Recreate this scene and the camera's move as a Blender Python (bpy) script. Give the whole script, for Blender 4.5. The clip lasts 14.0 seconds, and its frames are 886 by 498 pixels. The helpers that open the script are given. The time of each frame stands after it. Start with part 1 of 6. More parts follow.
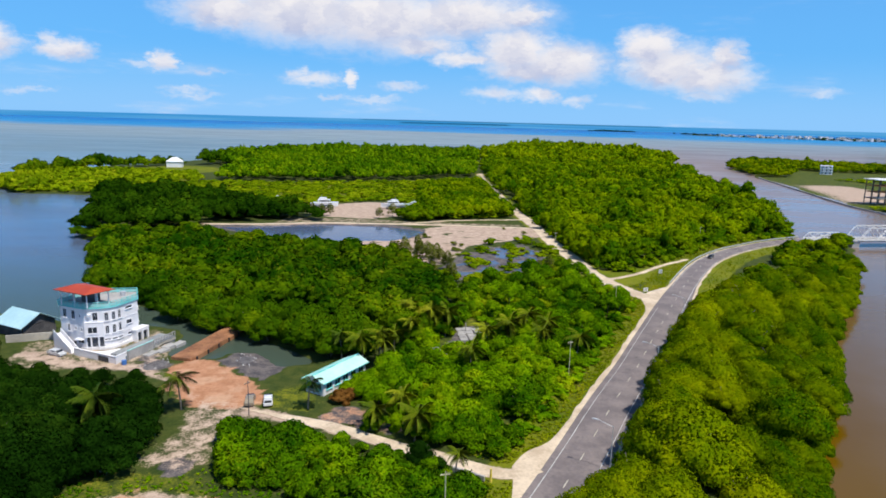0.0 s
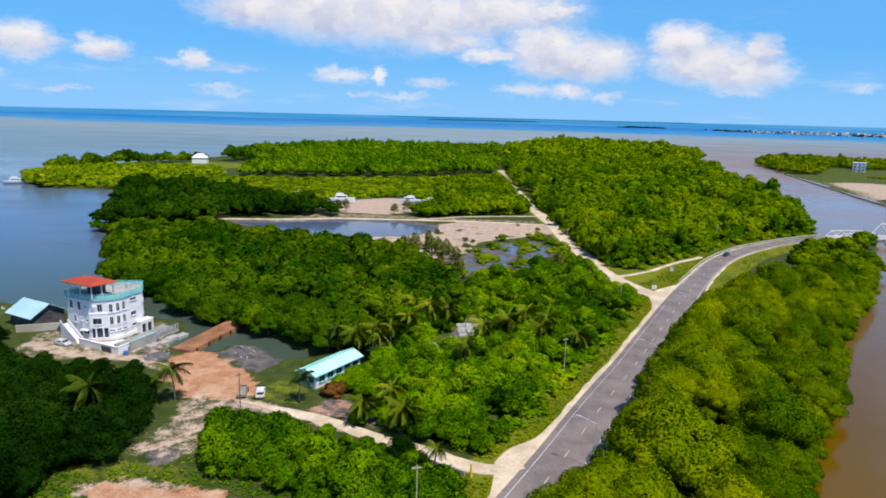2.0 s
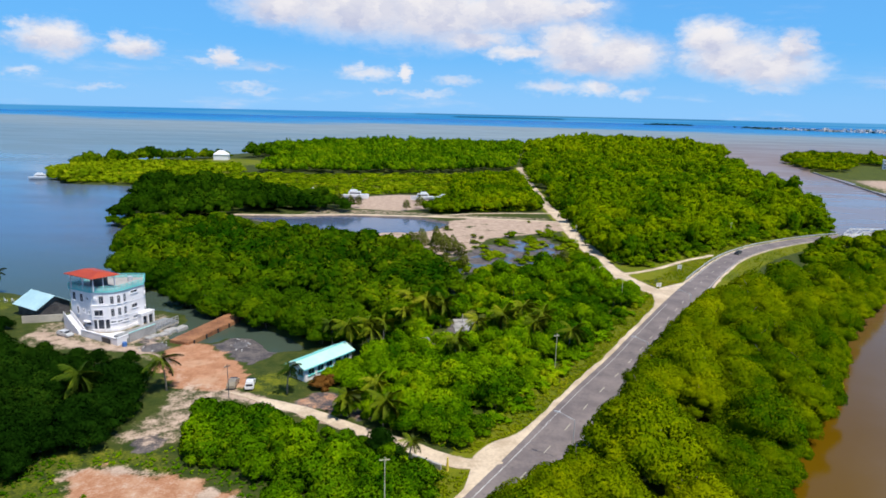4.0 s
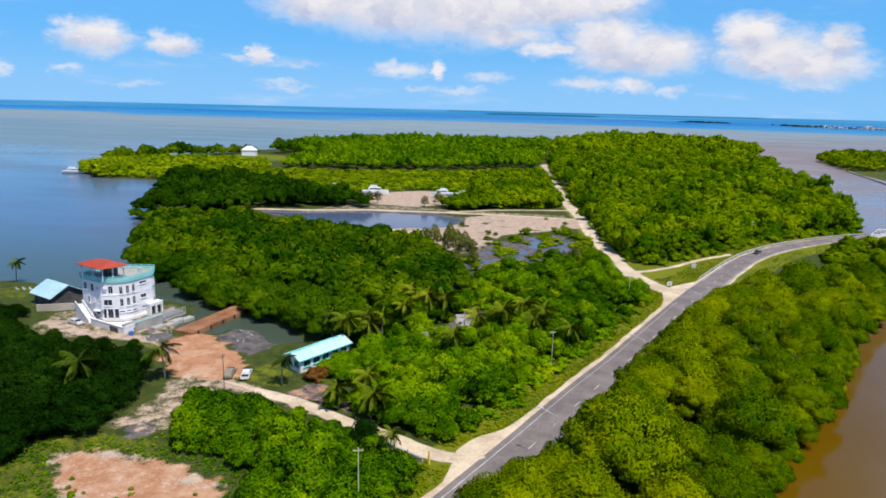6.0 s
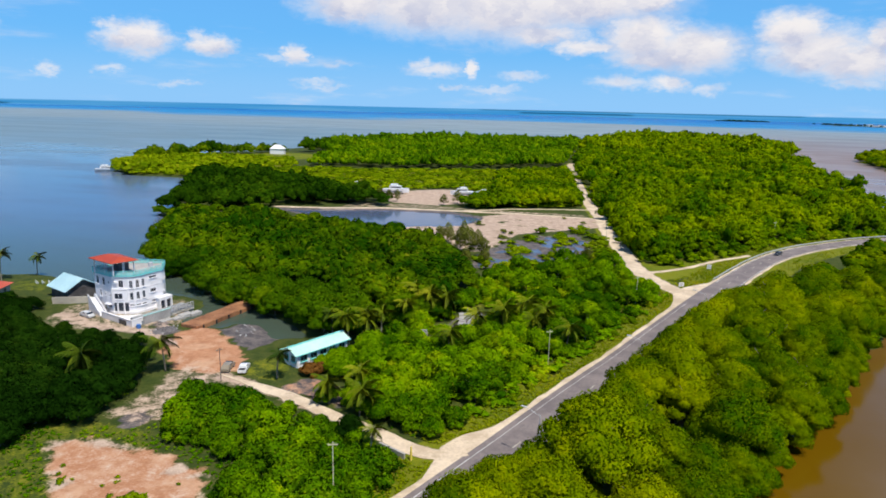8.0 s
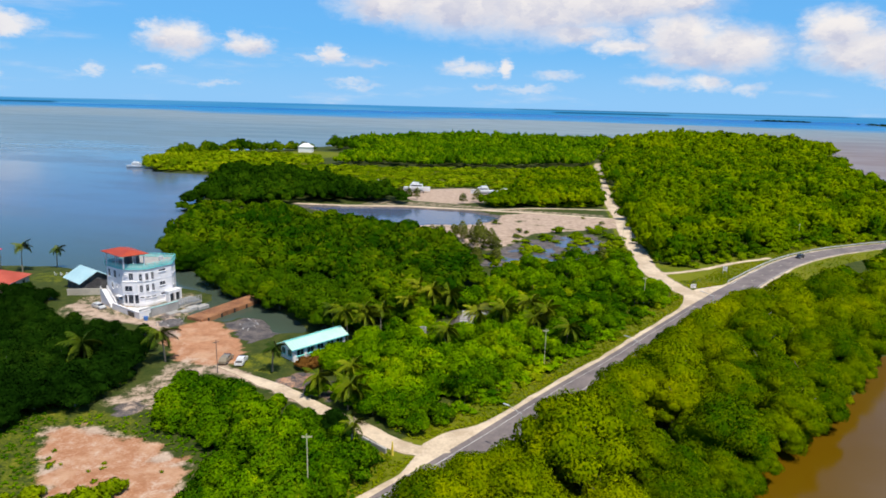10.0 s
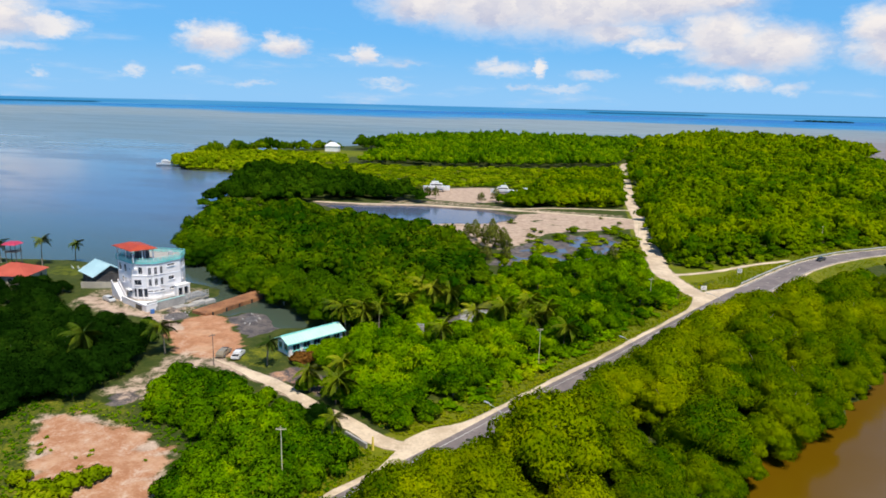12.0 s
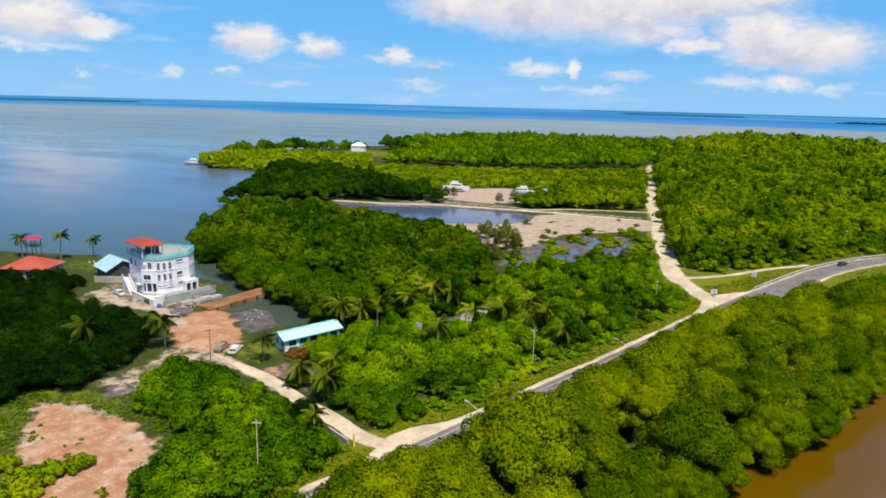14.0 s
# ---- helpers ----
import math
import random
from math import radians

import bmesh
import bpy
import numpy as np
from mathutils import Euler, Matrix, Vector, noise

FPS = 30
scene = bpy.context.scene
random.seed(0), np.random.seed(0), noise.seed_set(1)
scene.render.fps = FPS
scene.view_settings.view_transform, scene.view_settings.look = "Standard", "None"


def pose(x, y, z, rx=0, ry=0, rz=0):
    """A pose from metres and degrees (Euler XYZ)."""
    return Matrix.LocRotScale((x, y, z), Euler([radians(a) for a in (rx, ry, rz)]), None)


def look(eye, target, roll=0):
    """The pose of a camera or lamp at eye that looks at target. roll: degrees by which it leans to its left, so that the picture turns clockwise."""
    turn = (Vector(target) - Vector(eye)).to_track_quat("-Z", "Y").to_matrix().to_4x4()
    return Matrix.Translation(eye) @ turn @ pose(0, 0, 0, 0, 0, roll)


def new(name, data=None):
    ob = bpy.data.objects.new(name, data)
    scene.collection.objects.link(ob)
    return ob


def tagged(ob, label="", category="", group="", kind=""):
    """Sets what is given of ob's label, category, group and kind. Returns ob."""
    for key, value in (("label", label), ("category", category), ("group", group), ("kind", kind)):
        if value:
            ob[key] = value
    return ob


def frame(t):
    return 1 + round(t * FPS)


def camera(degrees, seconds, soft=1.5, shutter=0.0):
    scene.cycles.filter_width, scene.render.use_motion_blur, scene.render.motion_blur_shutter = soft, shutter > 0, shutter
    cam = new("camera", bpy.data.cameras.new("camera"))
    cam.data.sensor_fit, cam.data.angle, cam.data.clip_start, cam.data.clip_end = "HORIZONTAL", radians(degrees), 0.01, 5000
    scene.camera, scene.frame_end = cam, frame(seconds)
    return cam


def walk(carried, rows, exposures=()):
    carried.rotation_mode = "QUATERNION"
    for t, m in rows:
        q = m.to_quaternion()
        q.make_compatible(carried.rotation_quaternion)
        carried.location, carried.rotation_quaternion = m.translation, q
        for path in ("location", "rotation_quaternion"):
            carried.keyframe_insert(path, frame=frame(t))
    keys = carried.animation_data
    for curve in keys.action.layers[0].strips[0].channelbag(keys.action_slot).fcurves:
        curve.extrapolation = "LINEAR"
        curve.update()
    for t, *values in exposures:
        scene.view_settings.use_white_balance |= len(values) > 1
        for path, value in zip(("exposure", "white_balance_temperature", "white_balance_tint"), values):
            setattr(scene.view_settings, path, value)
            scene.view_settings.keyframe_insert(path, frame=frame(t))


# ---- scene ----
cam = camera(69.0, 14.0, soft=1.75)
PATH = [
    (0, (5.561, -1.454, 52.414), (5.444, 0.503, 52.02), 1.5),
    (0.5, (7.146, -1.333, 52.37), (7.007, 0.622, 51.973), 1.5),
    (1, (8.759, -1.21, 52.314), (8.599, 0.743, 51.913), 1.4),
    (1.5, (10.486, -1.046, 52.262), (10.305, 0.904, 51.859), 1.4),
    (2, (12.256, -0.88, 52.225), (12.055, 1.068, 51.819), 1.4),
    (2.5, (13.973, -0.732, 52.164), (13.752, 1.213, 51.757), 1.5),
    (3, (15.678, -0.591, 52.093), (15.44, 1.352, 51.683), 1.4),
    (5.5, (24.308, 0.437, 51.652), (23.963, 2.361, 51.229), 1.4),
    (6, (25.992, 0.66, 51.638), (25.623, 2.579, 51.212), 1.4),
    (6.5, (27.737, 0.894, 51.604), (27.344, 2.807, 51.177), 1.4),
    (7, (29.453, 1.151, 51.558), (29.036, 3.059, 51.13), 1.4),
    (7.5, (31.208, 1.527, 51.563), (30.768, 3.43, 51.133), 1.3),
    (8, (32.982, 2.0, 51.568), (32.517, 3.897, 51.137), 1.3),
    (10.5, (41.66, 4.412, 51.121), (41.076, 6.275, 50.686), 1.4),
    (11, (43.413, 4.93, 51.054), (42.806, 6.785, 50.619), 1.4),
    (11.5, (45.178, 5.462, 50.987), (44.548, 7.309, 50.551), 1.4),
    (12, (46.95, 6.062, 50.935), (46.297, 7.901, 50.498), 1.4),
    (12.5, (48.674, 6.673, 50.894), (47.998, 8.505, 50.458), 1.4),
    (13, (50.384, 7.284, 50.825), (49.688, 9.108, 50.389), 1.4),
    (13.5, (52.047, 7.918, 50.79), (51.329, 9.732, 50.353), 1.4),
    (14, (53.673, 8.597, 50.754), (52.931, 10.402, 50.317), 1.5),
]
walk(cam, [(t, look(eye, target, roll)) for t, eye, target, roll in PATH],
     exposures=[(0, 0.0, 6500, 10), (6, 0.0, 6580, 10), (10, 0.0, 6800, 9.5), (14, 0.03, 6950, 9.5)])

# ---- light ----
SUN_EL, SUN_AZ = 64.0, 128.0   # degrees above the horizon, clockwise from straight ahead
sun = new("sun", bpy.data.lights.new("sun", "SUN"))
sun.data.energy, sun.data.angle, sun.data.color = 4.6, radians(0.6), (1.0, 0.95, 0.86)
_e, _a = radians(SUN_EL), radians(SUN_AZ)
SUN_DIR = Vector((math.sin(_a) * math.cos(_e), math.cos(_a) * math.cos(_e), math.sin(_e)))
sun.matrix_world = look(SUN_DIR * 300, (0, 0, 0))

# clouds by azimuth, elevation, half width and half height in degrees
CLOUDS_HIGH = [
    (-21.5, 8.0, 3.4, 1.1), (-15.9, 8.4, 5.5, 1.9), (-9.2, 8.0, 6.0, 2.0), (-2.7, 8.5, 5.8, 1.5), (2.3, 8.6, 2.8, 0.9),
    (-5.8, 6.2, 3.5, 0.8), (-2.0, 5.2, 2.7, 0.7), (2.5, 5.8, 2.8, 1.7), (6.1, 4.9, 3.3, 1.4), (3.5, 4.3, 3.7, 0.9),
    (13.3, 6.1, 2.0, 1.2), (14.7, 4.7, 3.1, 1.3), (18.9, 5.4, 1.25, 0.95), (17.7, 4.0, 2.9, 1.2),
    (-38.6, 4.7, 1.9, 0.95), (-40.2, 5.4, 1.0, 0.55), (-33.4, 4.4, 1.9, 0.8), (-34.3, 5.1, 0.9, 0.55),
    (-26.5, 4.0, 0.9, 0.75), (-28.0, 3.6, 1.1, 0.3)]
CLOUDS_LOW = [
    (-14.8, 3.1, 2.1, 0.6), (-16.1, 3.6, 0.8, 0.5), (-11.8, 3.3, 0.65, 0.7), (-13.3, 1.7, 1.25, 0.25), (-7.3, 2.6, 1.7, 0.4),
    (-9.9, 1.6, 2.2, 0.25), (0.8, 2.3, 2.3, 0.55), (4.5, 2.25, 1.55, 0.65), (7.5, 1.85, 1.3, 0.4), (-40.5, 2.25, 1.0, 0.35),
    (-45.0, 2.0, 0.65, 0.4), (-23.4, 3.2, 1.45, 0.3), (-35.8, 1.4, 1.9, 0.22), (-24.4, 1.4, 1.9, 0.2), (17.6, 2.4, 2.2, 0.45),
    (-53.8, 5.6, 2.7, 1.4), (-50.6, 5.1, 2.3, 0.7), (-53.0, 3.5, 2.9, 0.4), (-51.1, 1.75, 0.6, 0.3), (-55.4, 3.7, 1.0, 0.6),
    (25.8, 2.7, 1.5, 0.3), (-24.9, 1.8, 1.7, 0.25)]


class Nodes:
    """Shortcuts for building a node tree."""

    def __init__(self, tree):
        self.tree = tree
        tree.nodes.clear()

    def add(self, kind, inputs=None, operation=None, clamp=False, interpolation=None, blend=None):
        n = self.tree.nodes.new(kind)
        if operation:
            n.operation = operation
        if clamp:
            n.use_clamp = True
        if interpolation:
            n.interpolation_type = interpolation
        if blend:
            n.data_type, n.blend_type = "RGBA", blend
        for k, v in (inputs or {}).items():
            self.put(n.inputs[k], v)
        return n

    def put(self, socket, v):
        if isinstance(v, bpy.types.NodeSocket):
            self.tree.links.new(v, socket)
        else:
            socket.default_value = v

    def math(self, op, a, b=0.0, c=0.0, clamp=False):
        n = self.add("ShaderNodeMath", operation=op, clamp=clamp)
        self.put(n.inputs[0], a), self.put(n.inputs[1], b), self.put(n.inputs[2], c)
        return n.outputs[0]

    def vec(self, op, a, b=(0, 0, 0), out=0):
        n = self.add("ShaderNodeVectorMath", operation=op)
        self.put(n.inputs[0], a)
        self.put(n.inputs[1], b)
        return n.outputs[out]

    def ramp(self, v, a, b, c=0.0, d=1.0, smooth=True):
        n = self.add("ShaderNodeMapRange", {"Value": v, "From Min": a, "From Max": b, "To Min": c, "To Max": d},
                     interpolation="SMOOTHSTEP" if smooth else "LINEAR")
        return n.outputs[0]

    def mix(self, f, a, b, blend="MIX"):
        n = self.add("ShaderNodeMix", blend=blend)
        self.put(n.inputs[0], f)
        for s, v in ((n.inputs[6], a), (n.inputs[7], b)):
            self.put(s, (*v, 1) if isinstance(v, tuple) and len(v) == 3 else v)
        return n.outputs[2]

    def noise(self, vector, scale, detail=3.0, rough=0.55, out=0, **more):
        n = self.add("ShaderNodeTexNoise", {"Vector": vector, "Scale": scale, "Detail": detail, "Roughness": rough, **more})
        return n.outputs[out]


def build_world():
    world = bpy.data.worlds.new("world")
    scene.world = world
    world.use_nodes = True
    N = Nodes(world.node_tree)
    way = N.add("ShaderNodeTexCoord").outputs["Generated"]
    xyz = N.add("ShaderNodeSeparateXYZ", {0: way})
    az = N.math("MULTIPLY", N.math("ARCTAN2", xyz.outputs[0], xyz.outputs[1]), 57.2958)
    el = N.math("MULTIPLY", N.math("ARCSINE", xyz.outputs[2]), 57.2958)
    flat = N.add("ShaderNodeCombineXYZ", {0: az, 1: el}).outputs[0]
    sky = N.add("ShaderNodeTexSky")
    sky.sky_type, sky.sun_disc = "NISHITA", False
    sky.sun_elevation, sky.sun_rotation = radians(SUN_EL), radians(SUN_AZ)
    sky.air_density, sky.dust_density, sky.ozone_density = 1.0, 0.6, 2.5
    # cloud cover: soft ellipses with ragged edges
    stretch = N.vec("MULTIPLY", flat, (0.55, 1.0, 1.0))
    rag = N.vec("SUBTRACT", N.noise(stretch, 0.55, 6.0, 0.62, 1), (0.5, 0.5, 0.5))
    fine = N.vec("SUBTRACT", N.noise(stretch, 2.2, 4.0, 0.6, 1), (0.5, 0.5, 0.5))
    bent = N.vec("ADD", N.vec("ADD", flat, N.vec("MULTIPLY", rag, (3.2, 1.7, 0))), N.vec("MULTIPLY", fine, (1.3, 0.9, 0)))
    cover, low = 0.0, 0.0
    for a, e, w, h in CLOUDS_HIGH + CLOUDS_LOW:
        k = 0.66 if h > 0.9 else 0.8
        d = N.vec("MULTIPLY", N.vec("SUBTRACT", bent, (a, e, 0)), (k / w, k / h, 0))
        thick = float(np.interp(h, [0.2, 0.45, 0.7, 1.0], [0.42, 0.62, 0.92, 1.0]))
        m = N.ramp(N.vec("LENGTH", d, out=1), 1.2, 0.3 if h > 0.6 else 0.1, 0.0, thick)
        cover = m if isinstance(cover, float) else N.math("MAXIMUM", cover, m)
        if h > 0.7:
            u = N.add("ShaderNodeSeparateXYZ", {0: d}).outputs[1]
            s = N.math("MULTIPLY", m, N.ramp(u, 0.3, -0.6))
            low = s if isinstance(low, float) else N.math("MAXIMUM", low, s)
    wisps = N.math("MULTIPLY", N.ramp(N.noise(N.vec("MULTIPLY", flat, (0.09, 0.5, 1)), 1.0, 6.0, 0.6), 0.53, 0.82), N.ramp(el, 16.0, 1.0))
    cover = N.math("MAXIMUM", cover, N.math("MULTIPLY", wisps, 0.55))
    over = N.math("MULTIPLY", N.ramp(N.noise(N.vec("MULTIPLY", way, (3, 3, 6)), 1.1, 6.0, 0.6), 0.5, 0.66), N.ramp(el, 11.0, 20.0))
    cover = N.math("MAXIMUM", cover, N.math("MULTIPLY", over, 0.3))
    shade = N.math("ADD", N.math("MULTIPLY", low, 0.62), N.math("MULTIPLY", N.ramp(N.noise(N.vec("ADD", bent, (3, 7, 0)), 0.42, 3.0, 0.55), 0.42, 0.66), 0.42), clamp=True)
    white = N.mix(shade, (10.3, 9.8, 9.7), (5.9, 6.2, 8.0))
    tint = N.mix(N.ramp(el, 14.0, 45.0), SKY_TINT, tuple(v * 0.5 for v in SKY_TINT))
    haze = N.mix(N.ramp(el, 30.0, 0.0, 0.1, 0.85), N.mix(1.0, sky.outputs[0], tint, "MULTIPLY"), (1.7, 5.6, 10.9))
    haze = N.mix(N.ramp(el, 6.0, 0.0, 0.0, 0.8), haze, (3.3, 6.6, 10.8))
    above = N.mix(N.math("MULTIPLY", cover, 0.93), haze, white)
    # the sea beyond the modelled water: the last half degree under the horizon, with two long low cays
    def cay(a0, a1, e, h):
        inside = N.math("MULTIPLY", N.ramp(az, a0 - 0.4, a0 + 0.4), N.ramp(az, a1 + 0.4, a1 - 0.4))
        return N.math("MULTIPLY", inside, N.ramp(N.math("ABSOLUTE", N.math("SUBTRACT", el, e)), h, h * 0.3))
    far_sea = N.mix(N.ramp(N.noise(N.vec("MULTIPLY", flat, (0.05, 4.0, 1)), 1.0, 3.0), 0.4, 0.65), (0.5, 3.2, 7.2), (1.2, 4.2, 7.8))
    trees = N.math("MAXIMUM", N.math("MAXIMUM", cay(-7.4, 2.0, -0.36, 0.09), cay(-60, -47.4, -0.4, 0.1)), N.math("MULTIPLY", cay(-10.8, 14.7, -0.15, 0.09), 0.7))
    below = N.mix(trees, far_sea, (0.2, 1.5, 3.2))
    col = N.mix(N.ramp(el, -0.16, -0.08), below, above)
    bg = N.add("ShaderNodeBackground", {"Color": col, "Strength": 0.092})
    out = N.add("ShaderNodeOutputWorld", {"Surface": bg.outputs[0]})
    world.cycles.sampling_method = "MANUAL"
    world.cycles.sample_map_resolution = 512


SKY_TINT = (0.36, 0.86, 1.5)
build_world()

# ---- materials ----


def material(name):
    m = bpy.data.materials.new(name)
    m.use_nodes = True
    return m, Nodes(m.node_tree)


def finish(N, color, rough=0.8, bump=None, strength=0.3, distance=0.05, **more):
    p = N.add("ShaderNodeBsdfPrincipled", {"Base Color": (*color, 1) if isinstance(color, tuple) and len(color) == 3 else color, "Roughness": rough})
    for k, v in more.items():
        N.put(p.inputs[k.replace("_", " ")], v)
    if bump is not None:
        b = N.add("ShaderNodeBump", {"Height": bump, "Strength": strength, "Distance": distance})
        N.put(p.inputs["Normal"], b.outputs[0])
    N.add("ShaderNodeOutputMaterial", {"Surface": p.outputs[0]})
    return p


def place(N):
    return N.add("ShaderNodeNewGeometry").outputs["Position"]


def plain(name, a, b, scale=1.0, rough=0.7, bump=0.02, spots=None, metal=0.0, spec=0.5):
    """A weathered surface: two tones mixed by broad and fine noise."""
    m, N = material(name)
    p = place(N)
    broad = N.noise(p, scale * 0.35, 4.0, 0.6)
    fine = N.noise(p, scale * 4.0, 4.0, 0.65)
    c = N.mix(N.ramp(N.math("ADD", N.math("MULTIPLY", broad, 0.65), N.math("MULTIPLY", fine, 0.35)), 0.38, 0.62), a, b)
    if spots:
        c = N.mix(N.ramp(N.noise(p, scale * 1.3, 6.0, 0.7), 0.56, 0.7, 0.0, 0.8), c, spots)
    finish(N, c, N.ramp(fine, 0.3, 0.7, rough - 0.08, rough + 0.08), fine, 0.35, bump, Metallic=metal, Specular_IOR_Level=spec)
    return m


def leaf_material(name, dark, mid, light, dry=None, gloss=0.0):
    m, N = material(name)
    geo = N.add("ShaderNodeNewGeometry")
    info = N.add("ShaderNodeObjectInfo")
    r = geo.outputs["Random Per Island"]
    patch = N.noise(geo.outputs["Position"], 0.045, 3.0, 0.6)
    crown = N.noise(geo.outputs["Position"], 0.3, 3.0, 0.6)
    spray = N.noise(geo.outputs["Position"], 2.6, 3.0, 0.65)
    t = N.math("ADD", N.math("ADD", N.math("MULTIPLY", r, 0.14), N.math("MULTIPLY", N.ramp(spray, 0.3, 0.7), 0.16)),
               N.math("ADD", N.math("MULTIPLY", N.ramp(patch, 0.3, 0.7), 0.36),
               N.math("ADD", N.math("MULTIPLY", N.ramp(crown, 0.3, 0.7), 0.22), N.math("MULTIPLY", info.outputs["Random"], 0.14))))
    c = N.mix(N.ramp(t, 0.26, 0.66), dark, mid)
    c = N.mix(N.ramp(t, 0.58, 0.9), c, light)
    if dry:
        c = N.mix(N.math("MULTIPLY", N.ramp(r, 0.975, 0.99), 0.3), c, dry)
    bump = N.add("ShaderNodeBump", {"Strength": 0.3, "Distance": 0.25, "Height": spray})
    p = N.add("ShaderNodeBsdfPrincipled", {"Base Color": c, "Roughness": 0.6, "Specular IOR Level": gloss, "Normal": bump.outputs[0]})
    tr = N.add("ShaderNodeBsdfTranslucent", {"Color": N.mix(1.0, c, (1.1, 1.15, 0.4), "MULTIPLY")})
    s = N.add("ShaderNodeMixShader", {0: 0.16, 1: p.outputs[0], 2: tr.outputs[0]})
    N.add("ShaderNodeOutputMaterial", {"Surface": s.outputs[0]})
    return m


M_MANGROVE = leaf_material("mangrove leaves", (0.03, 0.09, 0.0008), (0.158, 0.22, 0.001), (0.33, 0.36, 0.0015), (0.32, 0.26, 0.01))
M_WOOD = leaf_material("wood leaves", (0.013, 0.057, 0.001), (0.09, 0.162, 0.002), (0.27, 0.3, 0.003), (0.3, 0.24, 0.02))
# Dark green leaves, deepened further to carry the cloud shade on the waterfront
M_DARK = leaf_material("cloud-shaded broad leaves", (0.003, 0.014, 0.001), (0.012, 0.042, 0.003), (0.036, 0.082, 0.005))
M_BUSH = leaf_material("bush leaves", (0.014, 0.065, 0.001), (0.09, 0.205, 0.002), (0.27, 0.35, 0.004), (0.3, 0.26, 0.02))
M_LIME = leaf_material("thicket leaves", (0.025, 0.095, 0.001), (0.155, 0.295, 0.002), (0.37, 0.45, 0.004), (0.3, 0.26, 0.02))
M_SCRUB = leaf_material("scrub leaves", (0.075, 0.145, 0.002), (0.2, 0.28, 0.003), (0.35, 0.38, 0.008), (0.36, 0.27, 0.04))
M_GREY = leaf_material("feathery casuarina leaves", (0.06, 0.085, 0.012), (0.15, 0.17, 0.025), (0.26, 0.27, 0.05), (0.22, 0.19, 0.07))
# One frond colour twice: sunlit for inland palms, shade painted in for waterfront ones
M_PALM = leaf_material("palm frond leaves", (0.07, 0.12, 0.003), (0.2, 0.245, 0.005), (0.45, 0.44, 0.02), (0.42, 0.3, 0.05), 0.1)
M_PALMSHADE = leaf_material("shaded palm frond leaves", (0.025, 0.06, 0.003), (0.075, 0.125, 0.005), (0.24, 0.25, 0.012), (0.3, 0.22, 0.05), 0.1)
M_NORTH = leaf_material("northern wood leaves", (0.032, 0.095, 0.001), (0.155, 0.235, 0.001), (0.32, 0.365, 0.002))
M_INLET = leaf_material("inlet tree leaves", (0.012, 0.048, 0.001), (0.06, 0.135, 0.002), (0.18, 0.25, 0.003))
M_NORTHWEST = leaf_material("northwestern wood leaves", (0.02, 0.085, 0.001), (0.1, 0.205, 0.002), (0.24, 0.335, 0.003))
# Dark leaf tone with the cloud shade over the bay point mixed in
M_MOUND = leaf_material("cloud-darkened bay point leaves", (0.006, 0.026, 0.001), (0.028, 0.078, 0.002), (0.085, 0.155, 0.004))
M_RUSSET = leaf_material("russet leaves", (0.06, 0.03, 0.008), (0.2, 0.09, 0.02), (0.34, 0.17, 0.04))
M_GRASS = leaf_material("grass blades", (0.11, 0.17, 0.002), (0.22, 0.265, 0.005), (0.36, 0.32, 0.02), (0.46, 0.34, 0.06))
M_BARK = plain("grey bark", (0.13, 0.1, 0.075), (0.26, 0.22, 0.17), 3.0, 0.9, 0.03)
M_PALMBARK = plain("palm bark", (0.19, 0.16, 0.12), (0.34, 0.3, 0.23), 4.0, 0.9, 0.03)
M_ASPHALT = plain("worn asphalt", (0.15, 0.125, 0.125), (0.24, 0.2, 0.19), 0.5, 0.85, 0.01, (0.11, 0.098, 0.1))
M_CORAL = plain("pale coral gravel", (0.5, 0.385, 0.27), (0.72, 0.585, 0.43), 0.5, 0.95, 0.04, (0.42, 0.32, 0.22))
M_LINE = plain("worn white road paint", (0.36, 0.35, 0.34), (0.68, 0.67, 0.65), 1.2, 0.6, 0.003)
M_YELLOW = plain("worn cream road paint", (0.46, 0.41, 0.32), (0.6, 0.56, 0.46), 2.0, 0.6, 0.003)
M_WHITE = plain("white painted render", (0.8, 0.78, 0.79), (0.87, 0.85, 0.86), 0.5, 0.7, 0.004, (0.66, 0.65, 0.66))
M_AQUA = plain("turquoise paint", (0.15, 0.6, 0.58), (0.27, 0.74, 0.7), 0.6, 0.5, 0.004)
M_AQUAROOF = plain("pale turquoise metal sheet", (0.42, 0.68, 0.58), (0.54, 0.78, 0.68), 0.4, 0.7, 0.004, None, 0.0, 0.25)
M_RED = plain("red roof sheet", (0.4, 0.045, 0.02), (0.5, 0.075, 0.03), 0.6, 0.6, 0.01)
M_REDTILE = plain("brick red roof sheet", (0.42, 0.07, 0.04), (0.52, 0.1, 0.06), 0.6, 0.7, 0.01)
M_CONCRETE = plain("grey concrete", (0.3, 0.29, 0.28), (0.45, 0.43, 0.41), 0.7, 0.9, 0.01, (0.22, 0.2, 0.19))
M_BLOCK = plain("beige block wall", (0.42, 0.38, 0.32), (0.55, 0.5, 0.42), 0.7, 0.9, 0.01, (0.3, 0.26, 0.21))
M_RUST = plain("rusty steel deck", (0.2, 0.08, 0.035), (0.4, 0.185, 0.085), 0.5, 0.85, 0.02, (0.11, 0.05, 0.03))
M_DARKWOOD = plain("dark weathered timber", (0.06, 0.055, 0.06), (0.13, 0.12, 0.12), 1.5, 0.85, 0.01)
M_POLE = plain("weathered timber pole", (0.58, 0.52, 0.32), (0.74, 0.68, 0.46), 2.0, 0.9, 0.01)
